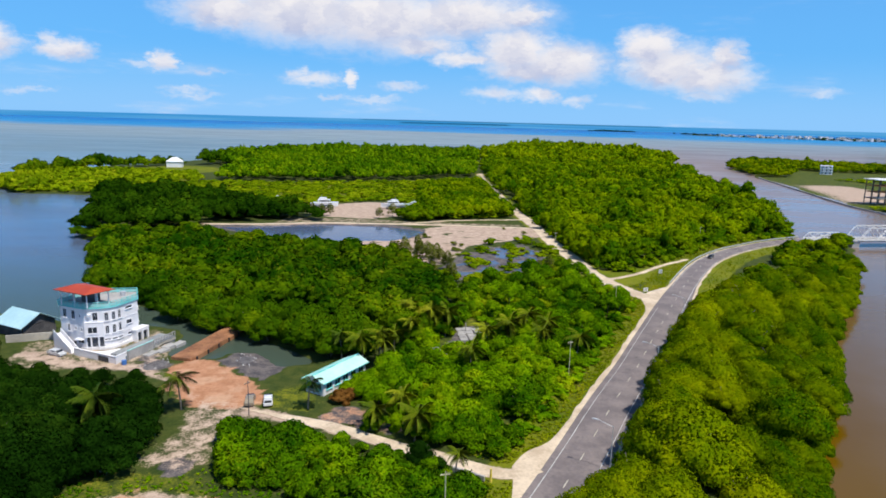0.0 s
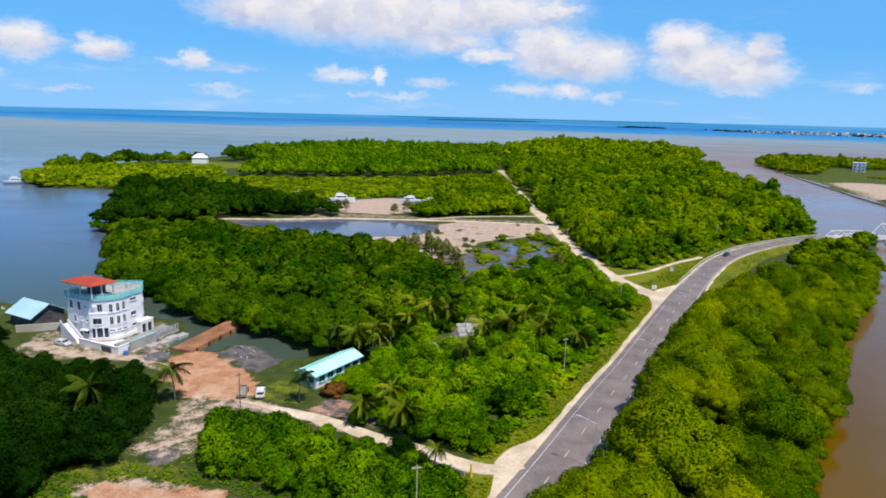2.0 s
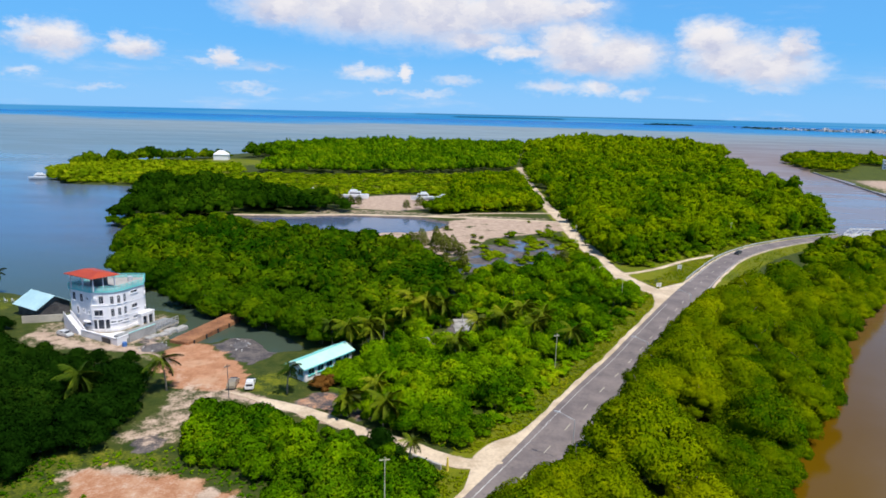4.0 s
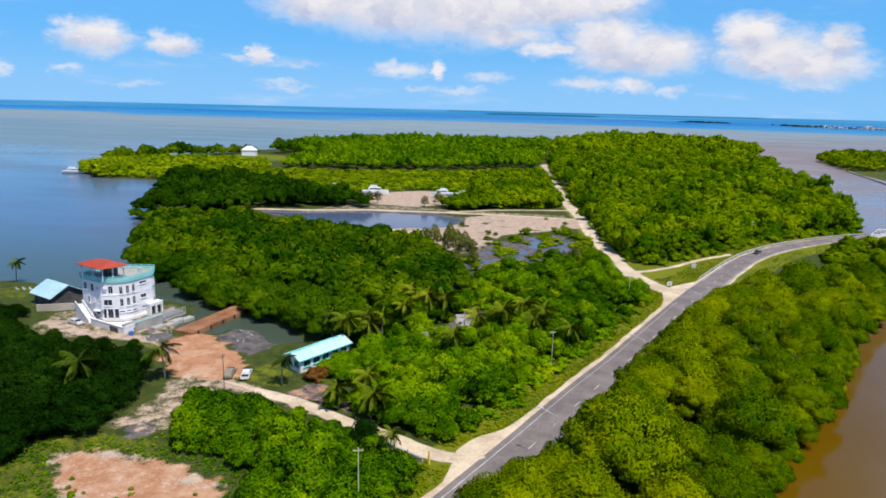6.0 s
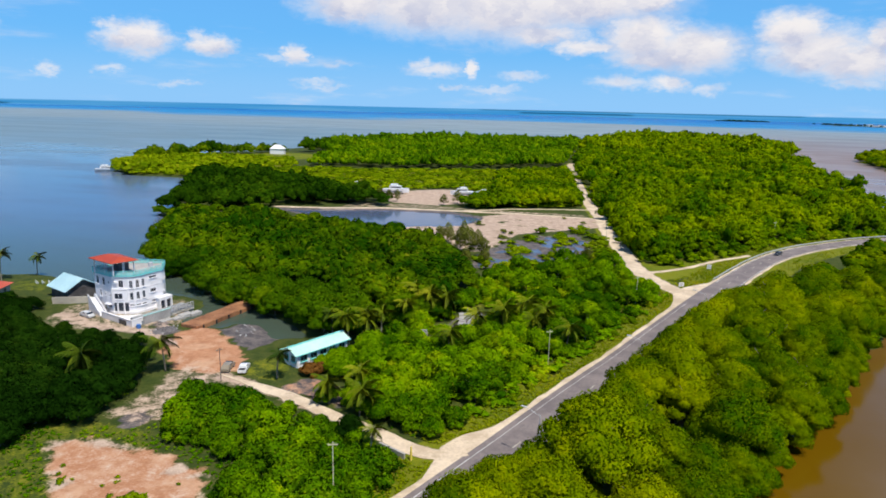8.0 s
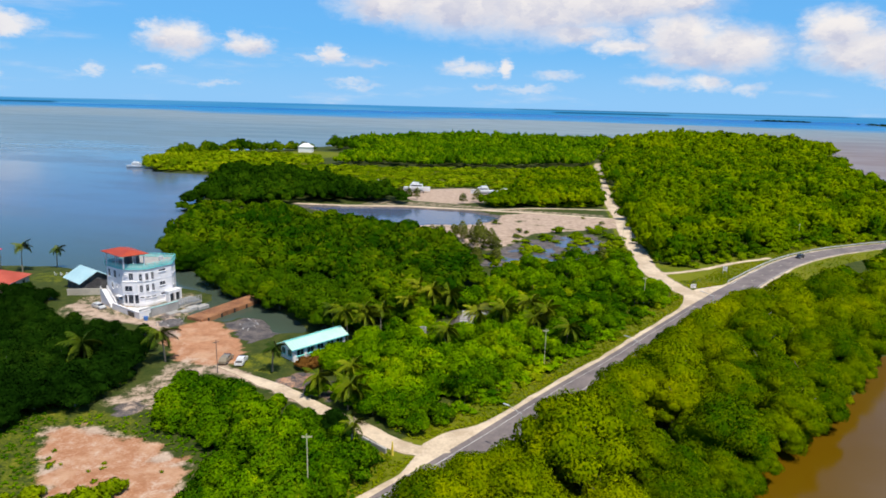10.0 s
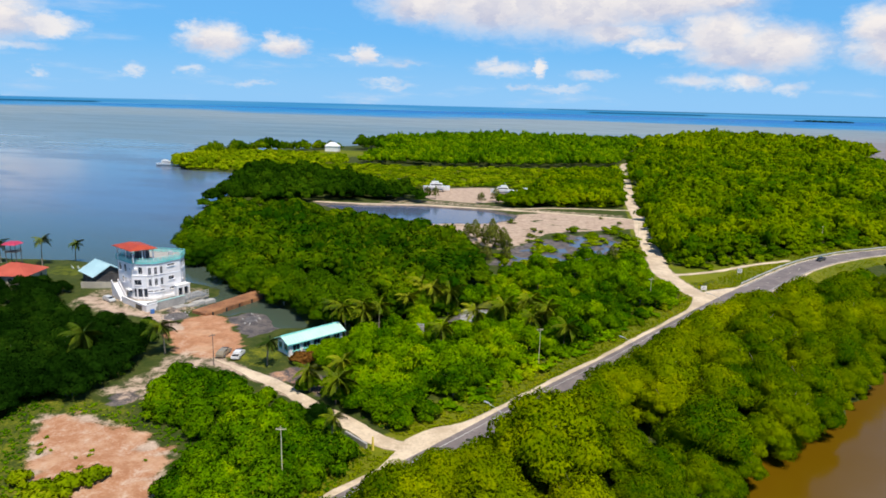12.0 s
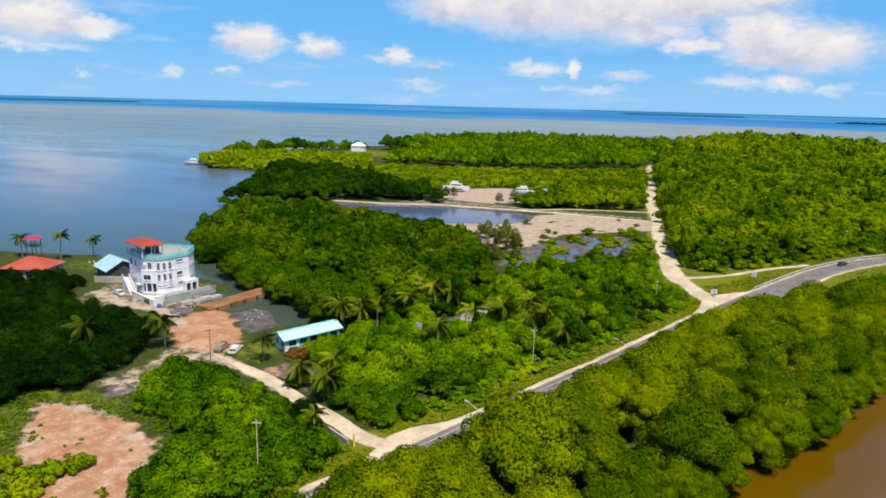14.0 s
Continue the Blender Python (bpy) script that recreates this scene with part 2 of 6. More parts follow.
M_STEEL = plain("grey painted steel", (0.5, 0.51, 0.53), (0.66, 0.67, 0.68), 1.0, 0.5, 0.002, None, 0.2)
M_TRUSS = plain("silver grey truss paint", (0.72, 0.7, 0.68), (0.84, 0.82, 0.79), 0.7, 0.6, 0.002, (0.5, 0.4, 0.34))
M_HULL = plain("white gelcoat", (0.78, 0.79, 0.8), (0.86, 0.86, 0.86), 0.8, 0.3, 0.001)
M_BLUE = plain("blue paint", (0.03, 0.12, 0.4), (0.05, 0.18, 0.5), 1.0, 0.5, 0.002)
M_BLACK = plain("black rubber", (0.015, 0.015, 0.016), (0.03, 0.03, 0.03), 3.0, 0.7, 0.002)
M_TAN = plain("sun-faded tan car paint", (0.26, 0.22, 0.16), (0.32, 0.27, 0.2), 1.0, 0.35, 0.001)
M_CARWHITE = plain("white car paint", (0.75, 0.75, 0.75), (0.82, 0.82, 0.82), 1.0, 0.25, 0.001)
M_DARKCAR = plain("dark car paint", (0.03, 0.035, 0.045), (0.05, 0.055, 0.065), 1.0, 0.25, 0.001)
M_MAGENTA = plain("crimson roof sheet", (0.45, 0.03, 0.08), (0.55, 0.05, 0.12), 0.8, 0.6, 0.004)


def glass_material():
    m, N = material("dark window glass")
    n = N.noise(place(N), 0.4, 2.0)
    finish(N, N.mix(n, (0.015, 0.02, 0.03), (0.05, 0.06, 0.08)), 0.08, Specular_IOR_Level=0.6)
    return m


M_GLASS = glass_material()

# ---- plan ----
COAST = [
    (34, -140), (38, 0), (44, 50), (53, 85), (59, 98), (64, 108), (73, 118), (83, 137), (90, 152), (112, 187), (127, 213), (150, 252),
    (172, 291), (177, 300), (168, 312), (160, 325), (170, 355), (186, 398), (199, 496), (212, 596), (228, 706), (245, 816), (272, 920),
    (297, 1013), (290, 1150), (262, 1290), (200, 1400), (110, 1400), (50, 1260), (20, 1110), (-40, 1050), (-165, 1050), (-230, 1035),
    (-300, 930), (-322, 806), (-325, 735), (-338, 690), (-358, 630)]
COAST_WEST = [
    (-382, 567), (-375, 520), (-345, 450), (-322, 408), (-292, 386), (-272, 392), (-250, 390), (-238, 393), (-215, 355), (-195, 317),
    (-180, 285), (-166, 258), (-145, 243), (-124, 202), (-110, 180), (-98, 167), (-86, 165.5), (-75, 165), (-72, 155), (-60, 147),
    (-46, 142.5), (-33, 134), (-30, 130), (-36, 127), (-40, 131), (-44, 134), (-50, 133), (-52.5, 129), (-60, 128.5), (-63.5, 131), (-64, 138),
    (-68, 147), (-78, 150), (-90, 150), (-100, 150), (-112, 152), (-126, 155.5), (-136, 153.5), (-150, 149), (-170, 142), (-230, 128), (-420, 110), (-420, -140)]
FAR_BANK = [(262, 300), (266, 430), (265, 472), (279, 569), (297, 694), (317, 846), (345, 940), (380, 1010), (422, 1050), (472, 1018),
            (566, 941), (900, 860), (900, 60), (420, 60), (300, 200)]
TOWN_SHORE = [(1150, 3950), (1400, 3520), (1520, 3330), (1680, 3200), (1900, 3180), (2300, 3200), (2700, 3300), (2500, 3700), (1700, 4100), (1300, 4300)]
POND = [(-124, 294), (-96, 276), (-54, 266), (-26, 277), (-20, 303), (-38, 314), (-75, 313)]
MARSH = [(-8, 203), (7, 211), (22, 218), (33, 255), (24, 276), (7, 268), (-4, 245), (-10, 222)]
ROAD = [(-16, 6), (0.2, 42.8), (8.9, 62.4), (17, 80.7), (23.1, 94.6), (31.6, 114.6), (40.8, 134.9), (48, 152), (55.4, 169.3), (62.5, 186), (69, 201),
        (75, 214.5), (82, 229.3), (91.6, 247.8), (102, 263.6), (115.3, 279.4), (128.7, 290.6), (140.5, 296.4), (147, 298.2), (153.5, 299.6)]
TRACK_NORTH = [(62, 189), (57.5, 195), (53, 202), (48.3, 213), (45, 226), (43.2, 240), (40, 262), (36.8, 285), (33, 326), (28, 360), (24.5, 382), (16.5, 466), (9, 545), (4, 592), (2, 640)]
TRACK_WEST = [(20, 90), (13.5, 88.4), (8, 88.4), (1.3, 91.4), (-5, 94), (-11.7, 96.7), (-24.3, 101.6), (-37, 105.2), (-48, 110), (-56, 117), (-66, 121), (-80, 121), (-93, 126)]
PATH_EAST = [(47, 216), (52.6, 219), (62.2, 227.3), (74, 242.2), (87.7, 256)]
TRACK_SIDE = [(27, 347), (11, 343), (-13, 334.5), (-26, 325), (-38, 318)]
SAND_PATCH = [(-47, 75), (-37.3, 66), (-30, 60), (-22, 52), (-10, 52), (-10.4, 62.7), (-15.4, 68), (-18, 73.3), (-25, 75.8), (-38.7, 78)]
RED_YARD = [(-57.5, 119), (-58, 127.5), (-51, 127.5), (-43, 120), (-37, 115), (-33, 108), (-38, 104), (-48, 106), (-55, 113)]
LEFT_PATH = [(-51, 112), (-36, 106.5), (-26, 102.5), (-27, 99.8), (-34.5, 100), (-35, 92), (-33, 86), (-39, 81.5), (-48, 84.5), (-45, 95)]
HOUSE_YARD = [(-94, 117), (-98, 135), (-88, 137), (-72, 147), (-62, 136), (-60, 122), (-66, 118), (-80, 117)]
MUD_FLAT = [(-51, 127), (-49, 134), (-44, 135), (-40, 133), (-34, 126), (-37, 117), (-43, 120)]
GARDEN = [(-23.5, 101.8), (-20.5, 109), (-15, 109), (-11, 106), (-6, 101), (-7, 97)]
CAR_GREEN = [(-35, 106), (-36, 113), (-27, 120), (-21, 108), (-25, 103)]
SAND_FLAT = [(-60, 258), (-48, 268), (-27, 279), (-20, 290), (-22, 308), (-11, 318), (31, 317), (33, 296), (20, 284), (0, 268), (-4, 244), (-10, 228), (-20, 234), (-34, 242)]
BOAT_YARD = [(-98, 352), (-94, 376), (-66, 400), (-46, 400), (-40, 345), (-52, 333), (-76, 334)]
RUIN = [(-2, 147), (2, 160), (8, 160), (6, 148), (2, 136), (-3, 137)]
FAR_LOT = [(268, 480), (300, 640), (352, 640), (362, 560), (300, 480)]
DYKE = [(-128, 298), (-100, 304), (-75, 314), (-38, 318), (-11, 320), (31, 319)]
WEST_FIELD = [(-375, 545), (-330, 560), (-250, 560), (-225, 600), (-290, 640), (-355, 600)]
FIELD = [(-36, 331), (24, 352), (16, 440), (1, 588), (-60, 545), (-147, 503), (-214, 492), (-250, 440), (-238, 398), (-150, 388), (-105, 362), (-62, 408), (-44, 400), (-38, 346)]
SPIT = [(-240, 396), (-272, 395), (-292, 389), (-320, 411), (-343, 450), (-372, 520), (-378, 562), (-330, 558), (-250, 556), (-214, 496), (-250, 440)]
SCRUB = [(-12, 140), (-5, 150), (0, 170), (-2, 190), (7, 206), (22, 215), (37, 238), (37, 225), (42, 205), (54, 187), (47.5, 173), (33.5, 140), (22, 113), (15, 102), (5, 98), (-8, 104), (-10, 112), (-14, 124)]
LAWN = [(-126, 137), (-129, 147), (-124, 152), (-113, 149), (-112, 138)]


def signed(poly, x, y):
    """Distance from the outline of a polygon: positive inside."""
    p = np.asarray(poly, float)
    q = np.roll(p, -1, 0)
    x, y = np.asarray(x, float), np.asarray(y, float)
    best, inside = np.full(x.shape, 1e18), np.zeros(x.shape, bool)
    for (ax, ay), (bx, by) in zip(p, q):
        dx, dy = bx - ax, by - ay
        t = np.clip(((x - ax) * dx + (y - ay) * dy) / (dx * dx + dy * dy), 0, 1)
        best = np.minimum(best, (x - ax - t * dx) ** 2 + (y - ay - t * dy) ** 2)
        if ay != by:
            inside ^= ((ay > y) != (by > y)) & (x < (y - ay) * dx / (by - ay) + ax)
    return np.where(inside, 1, -1) * np.sqrt(best)


def away(line, x, y):
    """Distance from an open line."""
    x, y = np.asarray(x, float), np.asarray(y, float)
    best = np.full(x.shape, 1e18)
    for (ax, ay), (bx, by) in zip(line, line[1:]):
        dx, dy = bx - ax, by - ay
        t = np.clip(((x - ax) * dx + (y - ay) * dy) / (dx * dx + dy * dy), 0, 1)
        best = np.minimum(best, (x - ax - t * dx) ** 2 + (y - ay - t * dy) ** 2)
    return np.sqrt(best)


def smooth_line(pts, step=1.5):
    """A Catmull-Rom curve through the points, with even steps."""
    p = np.asarray(pts, float)
    p = np.vstack([2 * p[0] - p[1], p, 2 * p[-1] - p[-2]])
    out = []
    for a, b, c, d in zip(p, p[1:], p[2:], p[3:]):
        n = max(2, int(np.linalg.norm(c - b) / step))
        for t in np.arange(n) / n:
            out.append(0.5 * (2 * b + (c - a) * t + (2 * a - 5 * b + 4 * c - d) * t * t + (3 * b - a - 3 * c + d) * t ** 3))
    out.append(p[-2])
    return np.array(out)


def wobble(x, y, size, seed=0.0):
    """Smooth noise about 0, from -1 to 1, by sums of turned waves."""
    r = np.random.RandomState(int(seed * 7) + 3)
    v = np.zeros(np.shape(x))
    for k in range(9):
        a, f, ph = r.rand() * 6.283, (0.6 + 1.5 * r.rand()) / size * 6.283 * 0.6, r.rand() * 6.283
        v = v + np.sin((x * math.cos(a) + y * math.sin(a)) * f + ph + 1.3 * np.sin((x * math.sin(a) - y * math.cos(a)) * f * 0.7 + ph * 2))
    return v / 4.5


WATER_Z = -0.6
LAND = COAST + COAST_WEST
ROAD_LINE = smooth_line(ROAD, 2.0)


def ground_height(x, y):
    sd = np.maximum(np.maximum(signed(LAND, x, y), signed(FAR_BANK, x, y)), signed(TOWN_SHORE, x, y))
    sd = sd + wobble(x, y, 9.0, 1) * 0.9
    z = np.clip(0.3 * sd + WATER_Z, -3.0, 0.0) + wobble(x, y, 6.0, 2) * 0.06 + wobble(x, y, 22.0, 3) * 0.05
    pond = np.clip(signed(POND, x, y) + wobble(x, y, 8.0, 4) * 1.5, 0, 4)
    z = z - pond * 0.3
    marsh = np.clip((signed(MARSH, x, y) + wobble(x, y, 14.0, 81) * 4.5) / 3, 0, 1)
    z = z * (1 - marsh) + marsh * (WATER_Z + 0.2 * wobble(x, y, 11.0, 5) + 0.12 * wobble(x, y, 4.3, 9) + 0.03)
    near = np.clip(1 - (away(ROAD, x, y) - 5.5) / 3, 0, 1)
    z = z * (1 - near) + near * np.maximum(z * 0, -0.02)
    rise = np.clip((x - 122) / 32, 0, 1) ** 1.3 * np.clip(1 - (away(ROAD, x, y) - 5) / 9, 0, 1)
    return z + rise * 2.5


def spread(a, b, fine, lo, hi, grow):
    """Grid lines, fine between a and b and wider and wider outside, out to lo and hi."""
    mid = list(np.arange(a, b + fine / 2, fine))
    left, right, s = [], [], fine
    v = a
    while v > lo:
        s = min(s * grow, 400)
        v = v - s
        left.append(max(v, lo))
    v, s = mid[-1], fine
    while v < hi:
        s = min(s * grow, 400)
        v = v + s
        right.append(min(v, hi))
    return np.array(left[::-1] + mid + right)


def sheet(name, verts, faces, mat, smooth=True, parent=None, normals=None):
    """A mesh object from arrays of corners and of equal-sided faces."""
    verts, faces = np.asarray(verts, np.float32), np.asarray(faces, np.int32)
    me = bpy.data.meshes.new(name)
    n = faces.shape[1]
    me.vertices.add(len(verts)), me.loops.add(faces.size), me.polygons.add(len(faces))
    me.vertices.foreach_set("co", verts.ravel())
    me.loops.foreach_set("vertex_index", faces.ravel())
    me.polygons.foreach_set("loop_start", np.arange(0, faces.size, n, dtype=np.int32))
    me.polygons.foreach_set("use_smooth", np.full(len(faces), smooth))
    me.materials.append(mat)
    me.update(calc_edges=True)
    if normals is not None:
        me.normals_split_custom_set_from_vertices(np.asarray(normals, np.float32))
    ob = new(name, me)
    ob.parent = parent
    return ob


def grid_faces(nx, ny):
    i = (np.arange(ny - 1)[:, None] * nx + np.arange(nx - 1)[None]).ravel()
    return np.stack([i, i + 1, i + nx + 1, i + nx], 1)


def ground_material():
    m, N = material("island soil and grass")
    p = place(N)
    a = N.add("ShaderNodeAttribute")
    a.attribute_name = "cover"
    w = N.add("ShaderNodeSeparateColor", {0: a.outputs["Color"]})
    b = N.add("ShaderNodeAttribute")
    b.attribute_name = "turf"
    broad, mid, fine = N.noise(p, 0.06, 4.0, 0.6), N.noise(p, 0.4, 5.0, 0.65), N.noise(p, 2.5, 5.0, 0.7)
    tex = N.math("ADD", N.math("MULTIPLY", mid, 0.6), N.math("MULTIPLY", fine, 0.4))
    grass = N.mix(N.ramp(N.math("ADD", N.math("MULTIPLY", broad, 0.5), N.math("MULTIPLY", fine, 0.5)), 0.35, 0.65), (0.085, 0.125, 0.003), (0.19, 0.2, 0.008))
    grass = N.mix(N.ramp(tex, 0.54, 0.7, 0.0, 0.7), grass, (0.27, 0.19, 0.045))
    litter = N.mix(N.ramp(tex, 0.35, 0.65), (0.025, 0.048, 0.006), (0.075, 0.088, 0.016))
    sand = N.mix(N.ramp(tex, 0.35, 0.65), (0.34, 0.24, 0.18), (0.58, 0.44, 0.34))
    red = N.mix(N.ramp(tex, 0.36, 0.64), (0.36, 0.165, 0.085), (0.52, 0.265, 0.15))
    red = N.mix(N.ramp(N.noise(p, 0.16, 5.0, 0.65), 0.46, 0.7, 0.0, 0.55), red, (0.66, 0.44, 0.29))
    mud = N.mix(N.ramp(tex, 0.4, 0.6), (0.07, 0.065, 0.07), (0.17, 0.145, 0.135))
    edge = N.math("MULTIPLY", N.math("SUBTRACT", tex, 0.5), 1.1)

    def weight(v):
        return N.ramp(N.math("ADD", v, edge), 0.38, 0.6)

    c = N.mix(weight(b.outputs["Fac"]), litter, grass)
    c = N.mix(weight(w.outputs[2]), c, mud)
    c = N.mix(weight(w.outputs[1]), c, red)
    c = N.mix(weight(w.outputs[0]), c, sand)
    finish(N, c, 0.95, tex, 0.6, 0.12, Specular_IOR_Level=0.2)
    return m


def soft(sd, width=2.0):
    return np.clip(0.5 + sd / (2 * width), 0, 1)


def build_ground():
    gx = spread(-115, 100, 1.8, -5200, 5200, 1.09)
    gy = spread(50, 325, 1.8, -1200, 5200, 1.06)
    X, Y = np.meshgrid(gx, gy)
    x, y = X.ravel(), Y.ravel()
    v = np.stack([x, y, ground_height(x, y)], 1)
    ob = sheet("ground", v, grid_faces(len(gx), len(gy)), ground_material())
    sand = np.zeros(len(x))
    for poly, f in ((HOUSE_YARD, 2), (SAND_FLAT, 2.5), (BOAT_YARD, 3), (FAR_LOT, 12), (LEFT_PATH, 2.5), (SAND_PATCH, 3)):
        sand = np.maximum(sand, soft(signed(poly, x, y), f) * (0.5 if poly is LEFT_PATH else 0.47 if poly is HOUSE_YARD else 0.7 if poly is FAR_LOT else 1))
    sand = np.where(signed(SAND_FLAT, x, y) > 0, sand * (1 - 0.62 * np.clip(wobble(x * 0.5, y * 1.4, 9.0, 71) * 2 - 0.7, 0, 1)), sand)
    sand = np.maximum(sand, 0.28 * soft(signed(MARSH, x, y), 2))
    sand = np.maximum(sand, 0.47 * soft(signed([(-100, 306), (-75, 316), (-38, 320), (28, 321), (28, 332), (-30, 330), (-52, 334), (-98, 330)], x, y), 3))
    for line, half in ((TRACK_NORTH, 3.2), (TRACK_WEST, 1.3), (PATH_EAST, 0.9), (DYKE, 2.0), (TRACK_SIDE, 1.2)):
        sand = np.maximum(sand, soft(half - away(line, x, y), 1.6))
    rag = wobble(x, y, 7.0, 33) * 1.3 + wobble(x, y, 3.2, 34) * 0.8
    red = np.maximum(soft(signed(RED_YARD, x, y) + rag, 2), 0.95 * soft(signed(SAND_PATCH, x, y) + rag, 2.6))
    red = np.maximum(red, 0.4 * soft(signed(LEFT_PATH, x, y) + rag, 3))
    red = np.maximum(red, 0.47 * soft(signed(GARDEN, x, y), 1.5))
    sand = np.where(red > 0.6, np.minimum(sand, 0.41), sand)
    mud = np.maximum(soft(signed(MUD_FLAT, x, y), 2), soft(signed(RUIN, x, y), 2))
    mud = np.maximum(mud, np.maximum(soft(signed(POND, x, y) + 2, 2), soft(signed(MARSH, x, y), 2)))
    mud = np.maximum(mud, 0.85 * soft(signed(GARDEN, x, y), 2))
    for a, b, q in ((-39, 85, 3.5), (-62.5, 122.5, 4.0), (-66, 127, 3.0)):
        mud = np.maximum(mud, soft(q - np.hypot(x - a, y - b), 2))
    mud = np.where(mud > 0.6, mud, 0)
    turf = soft(12 - away(ROAD, x, y), 3)
    for poly, f, k in ((WEST_FIELD, 8, 1), (CAR_GREEN, 2, 0.48), (LAWN, 2, 0.46)):
        turf = np.maximum(turf, k * soft(signed(poly, x, y), f))
    turf = np.maximum(turf, soft(9 - away(PATH_EAST, x, y), 3))
    turf = np.maximum(turf, soft(5 - away(TRACK_NORTH, x, y), 2))
    turf = np.maximum(turf, 0.46 * soft(signed(SCRUB, x, y), 4))
    for poly in (FIELD, SPIT):
        turf = np.maximum(turf, 0.62 * soft(signed(poly, x, y), 10))
    turf = np.maximum(turf, 0.44 * (x > 240) + 0.47 * soft(signed([(-50, 84), (-34, 86), (-30, 80), (-14, 72), (-8, 60), (10, 72), (6, 84), (14, 80), (0, 40), (-40, 40), (-60, 70)], x, y), 3))
    col = np.stack([sand, red, mud, np.ones(len(x))], 1).astype(np.float32)
    ob.data.attributes.new("cover", "FLOAT_COLOR", "POINT").data.foreach_set("color", col.ravel())
    ob.data.attributes.new("turf", "FLOAT", "POINT").data.foreach_set("value", turf.astype(np.float32))
    tagged(ob, "low green island ground with sandy clearings", "ground", kind="structure")


def water_material():
    m, N = material("silty sea and river water")
    p = place(N)
    xyz = N.add("ShaderNodeSeparateXYZ", {0: p})
    x, y = xyz.outputs[0], xyz.outputs[1]
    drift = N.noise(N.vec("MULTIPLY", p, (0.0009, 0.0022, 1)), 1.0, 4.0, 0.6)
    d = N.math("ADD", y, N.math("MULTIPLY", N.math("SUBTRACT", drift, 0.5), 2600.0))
    # Inlet end: green water, with tree reflections and cloud shade darkening its colour
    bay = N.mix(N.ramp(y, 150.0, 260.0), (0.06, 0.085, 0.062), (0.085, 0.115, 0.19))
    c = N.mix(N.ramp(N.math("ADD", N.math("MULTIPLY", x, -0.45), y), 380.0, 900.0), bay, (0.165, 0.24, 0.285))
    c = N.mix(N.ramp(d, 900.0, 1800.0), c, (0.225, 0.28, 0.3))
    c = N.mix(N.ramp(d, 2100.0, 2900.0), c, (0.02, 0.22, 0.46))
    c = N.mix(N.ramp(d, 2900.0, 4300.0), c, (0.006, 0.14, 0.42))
    # the river carries brown silt, most of it along the mangroves
    east = N.math("SUBTRACT", x, N.math("ADD", N.math("MULTIPLY", y, 0.14), 35.0))
    river = N.math("MULTIPLY", N.ramp(east, -8.0, 6.0), N.ramp(y, 2300.0, 700.0))
    brown = N.mix(N.ramp(y, 105.0, 420.0), (0.125, 0.066, 0.002), (0.26, 0.195, 0.175))
    bank = N.math("SUBTRACT", x, N.math("MULTIPLY", N.math("ADD", y, N.math("MULTIPLY", N.math("SUBTRACT", N.noise(p, 0.05, 3.0), 0.5), 30.0)), 0.55))
    brown = N.mix(N.math("MULTIPLY", N.ramp(bank, 12.0, 34.0), 0.75), brown, (0.17, 0.125, 0.095))
    c = N.mix(river, c, brown)
    r1, r2 = N.noise(N.vec("MULTIPLY", p, (0.5, 0.9, 1)), 1.0, 4.0, 0.6), N.noise(N.vec("MULTIPLY", p, (0.03, 0.07, 1)), 1.0, 3.0)
    calm = N.ramp(N.noise(N.vec("MULTIPLY", p, (0.006, 0.016, 1)), 1.0, 4.0, 0.6), 0.4, 0.62)
    open_sea = N.ramp(y, 350.0, 900.0)
    q = finish(N, c, N.math("ADD", N.math("ADD", 0.12, N.math("MULTIPLY", open_sea, 0.25)), N.math("MULTIPLY", calm, 0.12)), N.math("MULTIPLY", N.math("ADD", N.math("MULTIPLY", r1, 0.7), r2), N.ramp(y, 420.0, 90.0, 0.05, 1.0)), 0.2, 0.1, Specular_IOR_Level=N.math("SUBTRACT", 0.42, N.math("MULTIPLY", open_sea, 0.2)))
    q.inputs["IOR"].default_value = 1.33
    return m


def build_water():
    g = np.array([-5200, -2000, -600, 0, 600, 2000, 5200], float)
    X, Y = np.meshgrid(g, g)
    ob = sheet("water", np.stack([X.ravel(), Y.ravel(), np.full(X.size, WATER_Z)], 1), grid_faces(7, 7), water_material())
    tagged(ob, "silty grey green sea and brown river water", "water", kind="structure")


build_ground()
build_water()

# ---- parts ----


def part(name, bm, mat, parent=None, label=""):
    """Links a bmesh as one mesh object under a thing or a part."""
    me = bpy.data.meshes.new(name)
    bm.normal_update()
    bm.to_mesh(me)
    bm.free()
    me.materials.append(mat)
    ob = new(name, me)
    ob.parent = parent
    return tagged(ob, label)


def thing(name, label, category, at=(0, 0, 0), turn=0.0, group="", size=1.0):
    ob = new(name)
    ob.empty_display_size = 0.5
    ob.matrix_basis = pose(*at, 0, 0, turn) @ Matrix.Scale(size, 4)
    return tagged(ob, label, category, group)


def box(bm, c, s, turn=0.0, bevel=0.0):
    """A box with middle c and size s, turned about z, added to bm."""
    made = bmesh.ops.create_cube(bm, size=1.0, matrix=pose(*c, 0, 0, turn) @ Matrix.Diagonal((*s, 1)))
    if bevel:
        edges = list({e for v in made["verts"] for e in v.link_edges})
        bmesh.ops.bevel(bm, geom=edges, offset=bevel, segments=1, affect="EDGES")
    return bm


